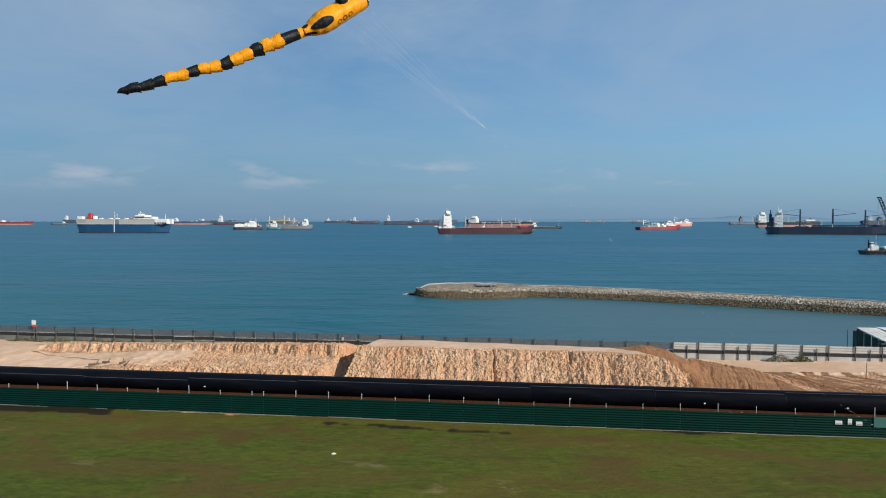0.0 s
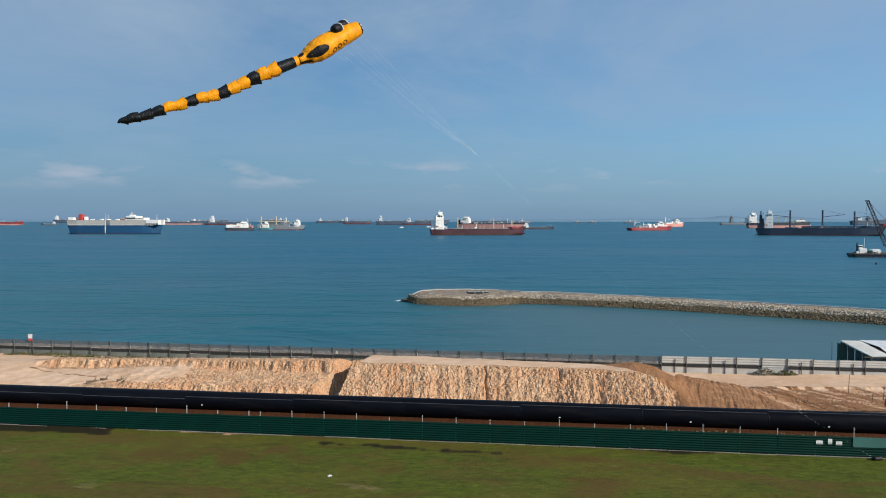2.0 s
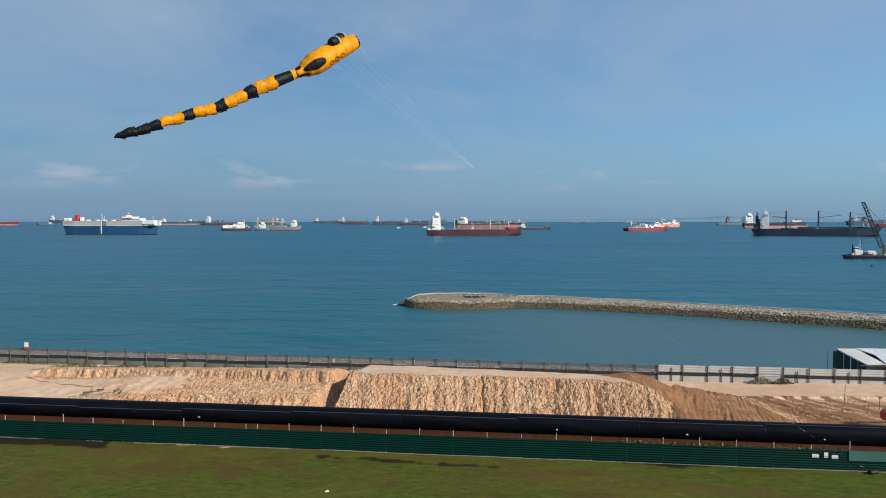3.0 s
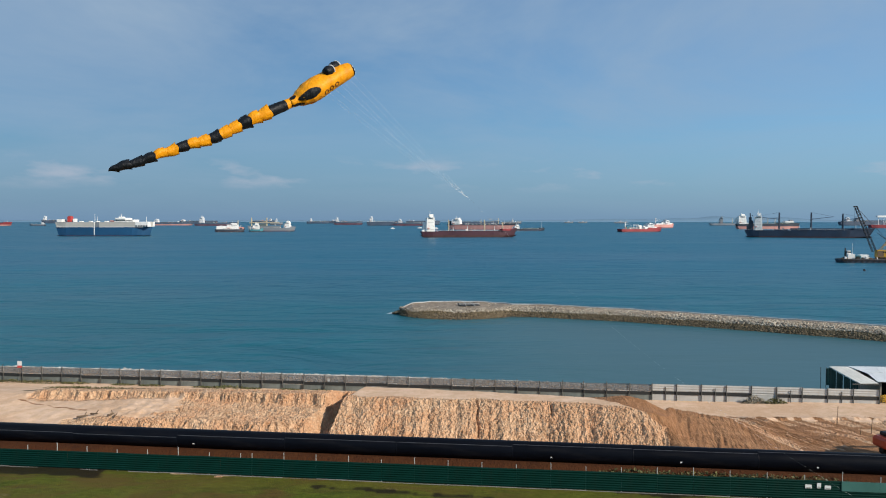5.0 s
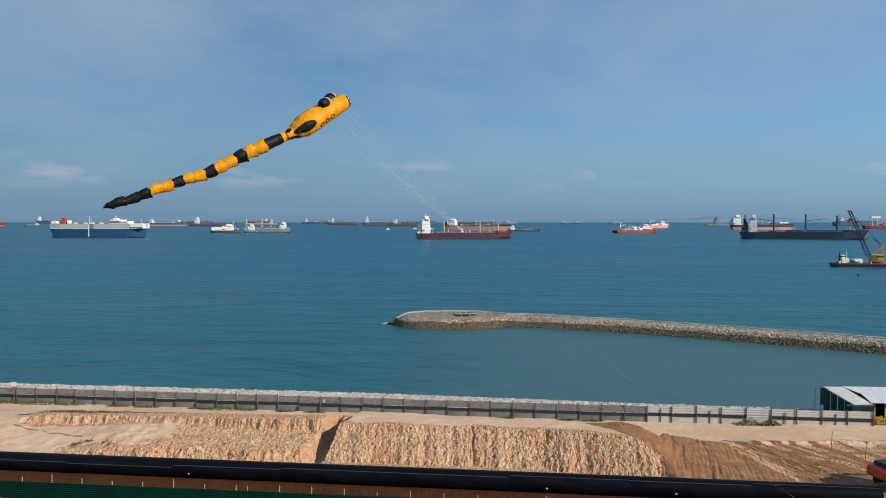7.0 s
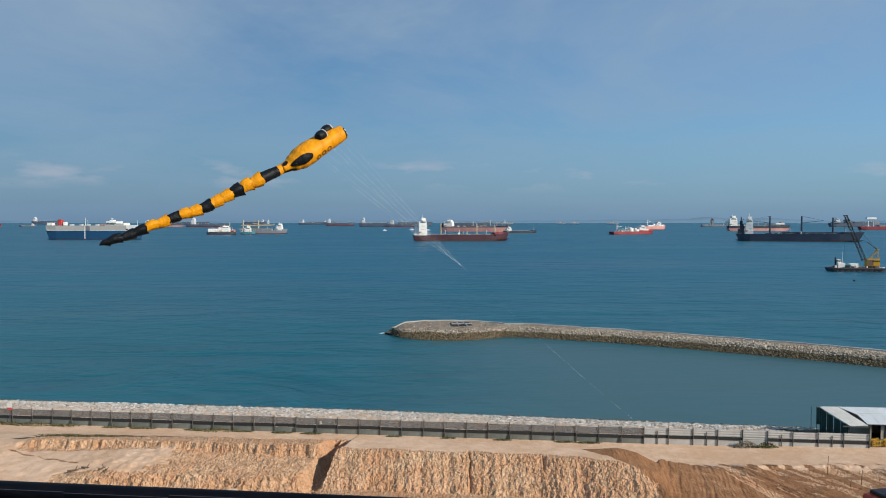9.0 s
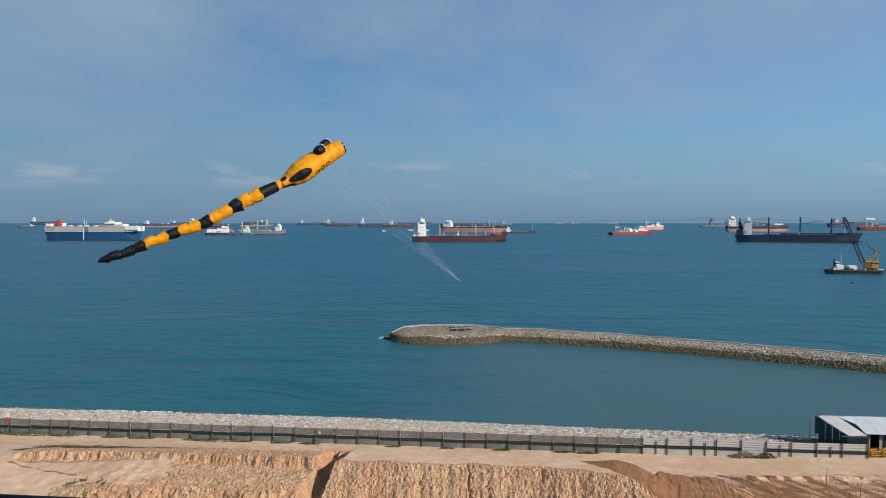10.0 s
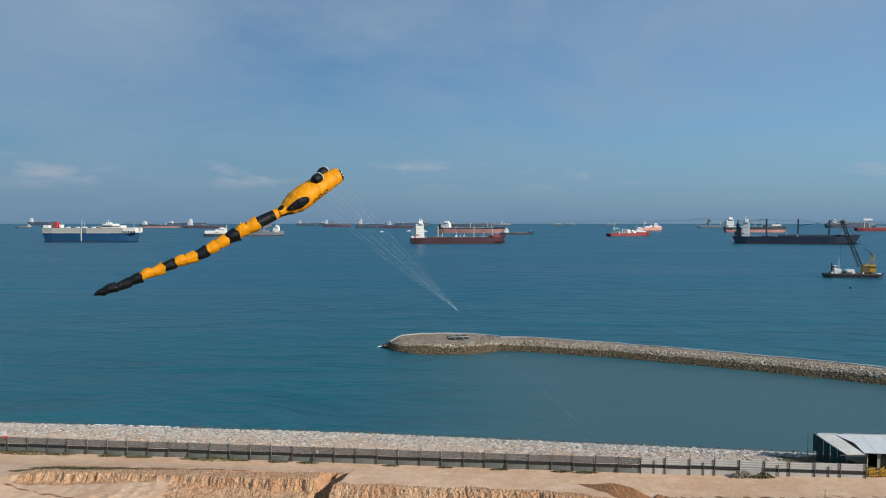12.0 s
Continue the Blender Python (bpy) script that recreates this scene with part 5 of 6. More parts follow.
def ship(name, x, y, L, yaw, label, hull, boot, free, B=None, house=None, house_mat=None, cranes=(), hatches=0, funnel=None, sheer=2.0, boot_h=1.2, mast=None, deck=None, category="ship", bow=1, crane_mat=None, blocks=(), clutter=0, bow_mat=None, crane_r=1.0):
    """A moored ship. bow: +1 towards +x, -1 towards -x. house: place along the length, width, height, tiers."""
    ob = empty(name, x, y, sea_z(y), yaw + (0 if bow > 0 else 180), label, category, "ships at anchor")
    B = B or L * 0.15
    part("lower_hull", hull_shell(L, B, -1.5, boot_h, 0, 0.05), boot, ob, "underwater paint band")
    part("hull", hull_shell(L, B, boot_h, free, sheer, 0.05), hull, ob)
    part("forecastle", hull_shell(L * 0.15, B * 0.8, 0, 2.4, 1.4, 0.06, full=0.3), bow_mat or hull, ob).matrix_basis = Matrix.Translation((L * 0.435, 0, free + sheer * 0.25))
    if house:                                    # stern rails, radar scanner, lifeboats and davits
        hx, hw, hh = house[0] * L, house[1], house[2]
        part("lifeboat", quick_box(hw * 0.26, B * 0.16, 1.6, hx - hw * 0.3, -B * 0.47, free + hh * 0.2, bevel=0.5), P_ORANGE, ob, "orange lifeboat")
        gear = bmesh.new()
        for k in (-0.3, 0.0, 0.3):
            rod(gear, (hx + k * hw, B * 0.1, free + hh), (hx + k * hw, B * 0.1, free + hh * (1.28 - 0.3 * abs(k))), 0.22, 0.12, 5)
        box(gear, hw * 0.5, 0.4, 0.4, hx, B * 0.1, free + hh * 1.12)
        part("aerials", gear, P_CREAM, ob)
        rail = bmesh.new()
        for k in range(12):
            rod(rail, (L * (-0.47 + 0.07 * k), -B * 0.46, free), (L * (-0.47 + 0.07 * k), -B * 0.46, free + 1.5), 0.12, 0.12, 4)
        box(rail, L * 0.80, 0.15, 0.15, -L * 0.07, -B * 0.46, free + 1.4)
        part("deck_rail", rail, P_CREAM, ob)
    if house:
        p, w, h, tiers = house
        deckhouse(ob, p * L, w, B, free, h, house_mat or P_CREAM, tiers)
        f = bmesh.new()
        fx = p * L - w * 0.75
        box(f, w * 0.24, B * 0.24, h * 0.7, fx, 0, free, bevel=0.3)
        part("funnel", f, funnel or P_CREAM, ob)
    for i in range(hatches):
        t = (i + 0.5) / hatches
        lo, hi = (house[0] + 0.12, 0.40) if house and house[0] < 0 else (-0.42, (house[0] - 0.12) if house else 0.4)
        part("hatch_cover", quick_box((hi - lo) * L / hatches * 0.8, B * 0.62, 1.3, lerp(lo, hi, t) * L, 0, free, bevel=0.15), deck or P_DECK, ob)
    for p, h, jib, away in cranes:
        deck_crane(ob, p * L, free, h, jib, crane_mat or P_BUFF, away, r=crane_r)
    for p, w, d, h, z, mt in blocks:
        part("deck_gear", quick_box(w, d, h, p * L, 0, free + z, bevel=min(0.2, h * 0.1)), mt, ob)
    rnd = random.Random(int(abs(x) + y))
    for _ in range(clutter):                     # winches, vents, posts and lockers on deck
        px, py = rnd.uniform(-0.40, 0.42) * L, rnd.uniform(-0.4, 0.1) * B
        mt = rnd.choice((P_CREAM, P_CREAM, P_GREY, P_BUFF, P_ORANGE))
        if rnd.random() < 0.45:
            part("deck_post", rod(bmesh.new(), (px, py, free), (px, py, free + rnd.uniform(4, 10)), 0.45, 0.3, 6), mt, ob)
        else:
            part("deck_locker", quick_box(rnd.uniform(2, 6), rnd.uniform(2, 5), rnd.uniform(1.2, 4), px, py, free, bevel=0.15), mt, ob)
    bm = rod(bmesh.new(), (L * 0.44, 0, free), (L * 0.44, 0, free + (mast or L * 0.05)), 0.3, 0.12, 6)
    part("foremast", bm, house_mat or P_CREAM, ob)
    return ob


def car_carrier():
    L, B = 156.0, 27.0
    ob = empty("car_carrier", -613, 1240, 0, 0.0, "boxy blue and white car carrier ship at anchor", "ship", "ships at anchor")
    part("lower_hull", hull_shell(L * 0.985, B, -1.5, 1.0, 0, 0.02), P_BOOT, ob, "dark waterline band")
    part("hull", hull_shell(L * 0.985, B, 1.0, 15.0, 0, 0.03, flare=0.6), P_BLUE, ob, "blue hull side")
    part("upper_side", hull_shell(L, B, 15.0, 23.0, 0.6, 0.035, flare=1.6, full=0.84), P_STONE, ob, "stone grey upper car decks")
    part("white_band", quick_box(L * 0.93, B + 0.2, 0.5, -2, 0, 14.7), P_CREAM, ob, "white dividing line")
    part("front_gallery", quick_box(22, B + 0.5, 8.4, 69.0, 0, 15.2, bevel=0.5), P_CREAM, ob, "white forward mooring gallery")
    for i in range(5):
        part("gallery_opening", quick_box(3.0, B + 0.8, 2.2, 60.2 + i * 4.3, 0, 15.6), M_WINDOW, ob, "dark gallery opening")
    house = part("bridge_house", quick_box(33, 21, 4.0, 38, 0, 23.2, bevel=0.4), P_CREAM, ob)
    part("window_row", quick_box(28, 21.2, 0.9, 38, 0, 25.0), M_WINDOW, house, "dark window row")
    part("wheelhouse", quick_box(17, 27, 2.8, 33, 0, 27.2, bevel=0.4), P_CREAM, ob)
    part("wheelhouse_top", quick_box(7, 9, 2.2, 30, 0, 30.0, bevel=0.3), P_CREAM, ob)
    bm = rod(bmesh.new(), (29, 0, 32), (29, 0, 37), 0.5, 0.2, 6)
    box(bm, 5, 0.5, 0.5, 29, 0, 34.5)
    part("radar_mast", bm, P_CREAM, ob)
    part("lifeboat", quick_box(8, 3, 2.4, 18, -10, 23.5, bevel=0.8), P_ORANGE, ob, "orange lifeboat")
    f = quick_box(7.0, 8, 9.5, -58, 0, 23.2, bevel=0.8)
    part("funnel", f, P_FUNNEL, ob, "red funnel")
    part("funnel_top", quick_box(5.0, 6, 1.2, -58, 0, 32.7, bevel=0.3), P_GREY, ob)
    part("stern_house", quick_box(9, 18, 4.5, -72, 0, 23.2, bevel=0.3), P_CREAM, ob)
    part("vent_house", quick_box(4, 8, 5.5, -50, 0, 23.2, bevel=0.3), P_CREAM, ob)
    for x in (-40, -24, -12, 3, 15):
        part("deck_vent", quick_box(5.0, 6, 1.6, x, 2, 23.2, bevel=0.2), P_CREAM, ob)
    for x, h in ((-12, 13), (-8, 9), (75, 9)):
        part("mast", rod(bmesh.new(), (x, -8, 23), (x, -8, 23 + h), 0.4, 0.2, 6), P_CREAM, ob)
    part("ramp", quick_box(1.2, 0.6, 21.5, -10.5, -B / 2 - 0.2, 1.5), P_CREAM, ob, "white side ladder strip")
    part("side_ramp", quick_box(6.5, 0.5, 8.0, -5.5, -B / 2 - 0.2, 14.8, bevel=0.1), P_GREY, ob, "grey side loading door")


def build_ships():
    car_carrier()
    ship("cargo_ship", -6, 1163, 144, 11, "dark maroon cargo ship with tall white aft tower", P_MAROON, P_BOOT, 9.0, 20, (-0.40, 13, 21, 4), cranes=((-0.20, 18, 0, 1), (0.19, 18, 0, 1), (0.39, 14, 0, 1)), hatches=4, sheer=5.0,
         blocks=((0.43, 14, 10, 2.0, 2.0, P_RED), (-0.46, 9, 14, 2.5, 0, P_CREAM), (0.05, 100, 19.6, 0.9, 0, P_MAROON)), boot_h=3.5, clutter=14, bow_mat=P_RED)
    ship("tanker", 28, 2115, 190, -14, "dark tanker with faded orange lower hull at anchor", P_BLACK, P_ORANGE, 14.0, 30, (-0.37, 24, 14, 3), boot_h=11.8, sheer=1.5, cranes=((0.0, 15, 0, 1), (0.26, 18, 34, -1)),
         funnel=P_BLACK, blocks=((-0.05, 70, 8, 2.5, 0, P_GREY), (0.25, 40, 10, 2.2, 0, P_GREY), (-0.46, 10, 18, 4, 0, P_BLACK)), clutter=22)
    ship("work_barge", 143, 1916, 84, 12, "low black barge with a small deckhouse", P_BLACK, P_BOOT, 4.5, 15, (-0.34, 12, 7, 2), sheer=1.2, hatches=0, mast=17, blocks=((0.1, 40, 9, 1.2, 0, P_DECK),))
    ship("general_cargo_ship", 505, 1160, 170, -18, "navy blue cargo ship with tall deck cranes", P_NAVY, P_BOOT, 11.0, 24, (-0.385, 11, 21, 4), cranes=((-0.21, 27, 34, -1), (0.05, 27, 30, 1), (0.30, 25, 26, 1)), crane_mat=P_NAVY, crane_r=1.35, hatches=5, sheer=3.5, boot_h=2.0,
         funnel=P_BLACK, deck=P_NAVY, blocks=((-0.455, 9, 16, 8, 0, P_BLACK), (-0.452, 4, 6, 20, 0, P_BLACK), (-0.452, 1.6, 2, 26, 0, P_BLACK), (-0.435, 1.2, 9, 1.0, 22, P_BLACK), (0.12, 80, 16, 3.0, 0, P_NAVY)), clutter=8)
    ship("bulk_carrier", 873, 2262, 176, 0, "dark bulk carrier with orange lower hull and white tower", P_BLACK, P_ORANGE, 15.0, 28, (-0.42, 22, 22, 3), boot_h=8.0, cranes=((0.02, 18, 26, -1), (0.14, 16, 0, 1)), hatches=5, sheer=2.0,
         blocks=((0.36, 26, 18, 4.5, 4, P_CREAM), (0.30, 48, 20, 4, 0, P_DECK), (0.40, 9, 12, 8, 4, P_GREY)), clutter=16)
    ship("supply_ship", 380, 1712, 120, 30, "bright red offshore supply ship at anchor", P_RED, P_OXIDE, 6.5, 20, (0.22, 20, 10, 3), boot_h=1.5, sheer=4.0, cranes=((-0.15, 11, 18, 1), (-0.36, 16, 16, 1)), house_mat=P_FAR_HOUSE, blocks=((-0.18, 30, 12, 4, 0, P_GREY), (0.22, 36, 15, 4.5, 0, P_CREAM), (0.3, 40, 19, 2.5, 0, P_RED), (-0.02, 9, 8, 8, 0, P_CREAM), (-0.3, 12, 8, 6, 0, P_TEALDECK)), crane_mat=P_CREAM, clutter=26)
    ship("supply_ship", 646, 2575, 120, 40, "orange and white support ship at anchor", P_ORANGE, P_OXIDE, 11.0, 24, (0.15, 24, 11, 3), house_mat=P_FAR_HOUSE, sheer=3.0, cranes=((-0.3, 22, 22, 1),), blocks=((-0.1, 60, 16, 4, 0, P_FAR_HOUSE), (0.36, 14, 14, 5, 0, P_CREAM)), crane_mat=P_CREAM, clutter=10)
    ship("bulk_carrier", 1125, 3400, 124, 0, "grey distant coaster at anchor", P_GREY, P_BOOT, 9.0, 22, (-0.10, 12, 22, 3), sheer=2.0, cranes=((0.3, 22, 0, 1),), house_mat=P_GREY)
    ship("bulk_carrier", 1720, 3393, 190, 0, "dark distant bulk carrier at anchor", P_HAZED, P_BOOT, 17.0, 34, (-0.1, 18, 13, 3), sheer=2.0, house_mat=P_GREY, blocks=((0.25, 70, 26, 5, 0, P_HAZED),))
    ship("ore_carrier", 1376, 2500, 165, 0, "red hulled ship carrying white gantries", P_RED, P_OXIDE, 11.0, 28, (0.32, 20, 16, 3), boot_h=2.0, sheer=2.0, cranes=((-0.32, 30, 0, 1), (-0.22, 30, 0, 1)), crane_mat=P_CREAM, blocks=((-0.27, 30, 12, 6, 24, P_CREAM), (0.05, 60, 18, 6, 0, P_GREY)))
    # tug and pipe-laying ships near the car carrier
    ship("service_vessel", -536, 1655, 62, 12, "small white service vessel with dark hull", P_BLACK, P_BOOT, 6.0, 15, (0.12, 26, 10, 3), sheer=2.5, cranes=((0.30, 20, 0, 1),), blocks=((-0.26, 22, 11, 7, 0, P_CREAM), (0.42, 10, 9, 5, 0, P_ORANGE)), funnel=P_CREAM, clutter=12)
    ship("tug_boat", -486, 1690, 30, 5, "teal and white tug lying between larger vessels", P_TEALDECK, P_BOOT, 5.5, 10, (0.0, 14, 9, 2), sheer=2.0, house_mat=P_CREAM)
    ship("dredger", -468, 1752, 106, 0, "grey dredger with buff gantries and white bridge", P_GREY, P_OXIDE, 8.0, 19, (0.37, 12, 12, 3), crane_r=1.7, cranes=((-0.44, 24, 0, 1), (-0.1, 24, 16, -1)), sheer=3.0, blocks=((-0.15, 70, 4, 2.2, 11, P_BUFF), (-0.15, 76, 14, 5, 0, P_GREY), (-0.2, 20, 10, 9, 0, P_DECK)), boot_h=1.6, clutter=16)
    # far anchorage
    # far anchorage; distance haze is painted into the blue-grey hull colours
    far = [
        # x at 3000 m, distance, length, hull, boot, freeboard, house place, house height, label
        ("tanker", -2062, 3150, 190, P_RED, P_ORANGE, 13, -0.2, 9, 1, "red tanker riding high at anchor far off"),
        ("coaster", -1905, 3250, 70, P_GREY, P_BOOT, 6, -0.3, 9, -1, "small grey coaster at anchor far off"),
        ("bulk_carrier", -2390, 4250, 150, P_HAZED, P_BOOT, 17, -0.38, 26, 1, "dark bulk carrier with white tower far off"),
        ("bulk_carrier", -1500, 4100, 200, P_HAZED, P_BOOT, 13, -0.42, 10, 1, "low dark ship on the skyline"),
        ("product_tanker", -1345, 3350, 175, P_HAZED, P_ORANGE, 14, -0.40, 16, 1, "black and orange tanker at anchor far off"),
        ("bulk_carrier", -1115, 3250, 180, P_HAZED, P_OXIDE, 12, -0.32, 30, 1, "dark bulk carrier with white tower far off"),
        ("bulk_carrier", -1150, 4150, 130, P_HAZED, P_BOOT, 14, 0.30, 14, 1, "low dark ship on the skyline"),
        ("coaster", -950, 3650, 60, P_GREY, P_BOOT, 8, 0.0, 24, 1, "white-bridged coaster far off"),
        ("coaster", -850, 4150, 120, P_HAZED, P_BOOT, 11, -0.3, 18, 1, "distant grey-blue ship at anchor"),
        ("coaster", -770, 4250, 100, P_HAZED, P_BOOT, 12, -0.1, 8, 1, "distant grey-blue ship at anchor"),
        ("bulk_carrier", -600, 3650, 135, P_HAZED, P_OXIDE, 14, -0.38, 22, 1, "black hulled ship with white tower far off"),
        ("container_feeder", -390, 3350, 150, P_HAZED, P_BOOT, 16, -0.36, 26, 1, "black ship with stacked deck cargo far off"),
        ("product_tanker", -260, 3300, 170, P_HAZED, P_OXIDE, 12, -0.3, 18, 1, "black tanker with red waterline far off"),
        ("product_tanker", -235, 3650, 160, P_HAZED, P_BOOT, 17, 0.28, 22, 1, "navy tanker with white tower far off"),
        ("bulk_carrier", 20, 3800, 230, P_HAZED, P_BOOT, 13, -0.4, 16, 1, "long low dark ship on the skyline"),
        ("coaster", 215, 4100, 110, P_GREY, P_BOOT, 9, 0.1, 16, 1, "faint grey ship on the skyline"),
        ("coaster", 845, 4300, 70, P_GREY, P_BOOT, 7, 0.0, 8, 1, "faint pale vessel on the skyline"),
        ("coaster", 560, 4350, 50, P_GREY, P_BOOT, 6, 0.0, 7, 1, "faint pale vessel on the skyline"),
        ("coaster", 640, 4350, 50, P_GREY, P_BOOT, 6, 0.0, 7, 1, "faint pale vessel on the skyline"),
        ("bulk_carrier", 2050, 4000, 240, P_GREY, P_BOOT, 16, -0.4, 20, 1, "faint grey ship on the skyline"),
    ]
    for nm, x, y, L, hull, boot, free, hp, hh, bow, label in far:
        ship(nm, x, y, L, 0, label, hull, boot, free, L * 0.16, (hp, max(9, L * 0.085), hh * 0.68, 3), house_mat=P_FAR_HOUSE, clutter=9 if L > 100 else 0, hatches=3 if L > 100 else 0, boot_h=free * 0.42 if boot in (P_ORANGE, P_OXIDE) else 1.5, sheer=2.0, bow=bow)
    # small motor boats with wakes
    for x, y, L in ((-166, 2420, 14), (-110, 2350, 13), (-235, 2250, 12)):
        b = empty("motor_boat", x, y, sea_z(y), 0, "small white motor boat crossing the anchorage", "boat", "motor boats")
        part("hull", hull_shell(L, L * 0.3, -0.3, 2.0, 0.8, 0.08), P_CREAM, b)
        part("cabin", quick_box(L * 0.4, L * 0.22, 2.2, 0, 0, 2.0, bevel=0.3), P_CREAM, b)
    buoy = empty("buoy", 205, 400, 0, 0, "dark mooring buoy floating on the sea", "buoy")
    part("float", rod(bmesh.new(), (0, 0, -0.4), (0, 0, 0.9), 0.7, 0.5, 10), M_BLACK, buoy)


build_ships()


def lattice(bm, a, b, w0, w1, n, r):
    """A four-chord lattice boom from a to b."""
    a, b = Vector(a), Vector(b)
    d = (b - a).normalized()
    u = d.cross(Vector((0, 1, 0))).normalized()
    v = d.cross(u)
    last = None
    for i in range(n + 1):
        t = i / n
        p, w = a.lerp(b, t), lerp(w0, w1, t)
        c = [p + (u * s + v * q) * w for s, q in ((-1, -1), (1, -1), (1, 1), (-1, 1))]
        if last:
            for k in range(4):
                rod(bm, last[k], c[k], r, r, 4)
                rod(bm, last[k], c[(k + 1) % 4], r * 0.6, r * 0.6, 4)
        last = c


def build_crane_barge():
    ob = empty("crane_barge", 246, 478, 0, -8, "dark work barge with yellow lattice boom crane", "barge")
    L = 34.0
    part("hull", hull_shell(L, 11, -0.8, 2.3, 0.6, 0.05), P_BLACK, ob, "black barge hull")
    part("tyre_fender", quick_box(L * 0.9, 11.5, 0.5, -0.5, 0, 1.3, bevel=0.1), M_BLACK, ob)
    part("deck", quick_box(L * 0.86, 9.6, 0.2, -1, 0, 2.3), M_WOOD, ob, "rusty brown deck")
    part("deckhouse", quick_box(4.2, 6, 3.0, -9.5, 0, 2.4, bevel=0.15), P_CREAM, ob, "white deckhouse")
    part("wheelhouse", quick_box(2.2, 3.5, 2.0, -10.5, 0, 5.4, bevel=0.15), P_CREAM, ob)
    part("window_row", quick_box(2.3, 3.6, 0.7, -10.5, 0, 6.2), M_WINDOW, ob, "dark window row")
    part("deckhouse", quick_box(5.0, 5, 2.6, -1.5, 1.5, 2.4, bevel=0.15), P_CREAM, ob, "white deckhouse")
    part("deck_gear", quick_box(3.5, 6, 2.0, -5.6, 0, 2.4, bevel=0.2), P_TEALDECK, ob, "green winch housing")
    rnd = random.Random(17)
    for i in range(16):                          # winches, drums and scrap on deck
        x, y = rnd.uniform(-15, 14), rnd.uniform(-4.4, -1.0)
        part("deck_gear", quick_box(rnd.uniform(0.7, 2.2), rnd.uniform(0.7, 1.6), rnd.uniform(0.5, 1.6), x, y, 2.4, bevel=0.12), rnd.choice((M_BLACK, M_RAIL, M_WOOD, P_OXIDE, P_CREAM)), ob)
    for i in range(9):
        part("tyre", rod(bmesh.new(), (-14 + 3.3 * i, -5.75, 1.2), (-14 + 3.3 * i, -5.4, 1.2), 0.75, 0.75, 12), M_BLACK, ob, "black tyre fender")
    part("mast", rod(bmesh.new(), (-8, 0, 5), (-8, 0, 12), 0.12, 0.08, 6), P_CREAM, ob)
    part("funnel", rod(bmesh.new(), (-12.2, 0, 2.4), (-12.2, 0, 9.0), 0.45, 0.4, 8), M_BLACK, ob)
    part("crane_base", rod(bmesh.new(), (8.5, 0, 2.3), (8.5, 0, 3.4), 2.4, 2.2, 16), M_BLACK, ob)
    part("crane_house", quick_box(7.5, 4.6, 4.6, 9.2, 0, 3.4, bevel=0.2), M_YELLOW, ob, "yellow crane house")
    part("house_louvre", quick_box(3.6, 4.66, 3.6, 7.4, 0, 3.8), M_WOOD, ob, "rusty brown machinery panel")
    bm = bmesh.new()
    lattice(bm, (4.6, 0, 7.0), (-6.5, 0, 34.5), 1.05, 0.7, 15, 0.17)
    box(bm, 2.2, 1.2, 0.8, -6.8, 0, 34.4)
    part("boom", bm, M_BLACK, ob, "dark lattice boom")
    for i in range(4):
        part("house_window", quick_box(0.9, 4.72, 0.8, 9.0 + 1.15 * i, 0, 6.2), M_WINDOW, ob, "dark cab window")
    bm = bmesh.new()
    for dy in (-1.6, 1.6):
        rod(bm, (8.0, dy, 8.0), (12.0, dy * 0.5, 13.6), 0.2, 0.2, 6)
        rod(bm, (12.6, dy, 8.0), (12.0, dy * 0.5, 13.6), 0.2, 0.2, 6)
    box(bm, 1.6, 2.4, 0.5, 12.0, 0, 13.4)
    part("gantry", bm, M_YELLOW, ob, "yellow back-stay gantry")
    bm = bmesh.new()
    rod(bm, (12.0, 0, 13.8), (6.0, 0, 18.5), 0.22, 0.16, 6)
    part("spar", bm, M_BLACK, ob)
    bm = bmesh.new()
    for dy in (-0.5, 0.5):
        rod(bm, (12.0, dy, 13.8), (-6.5, dy * 0.5, 34.8), 0.05, 0.05, 4)
    rod(bm, (-7.2, 0, 34.2), (-7.2, 0, 8.0), 0.05, 0.05, 4)
    part("stay_wires", bm, M_BLACK, ob)


build_crane_barge()


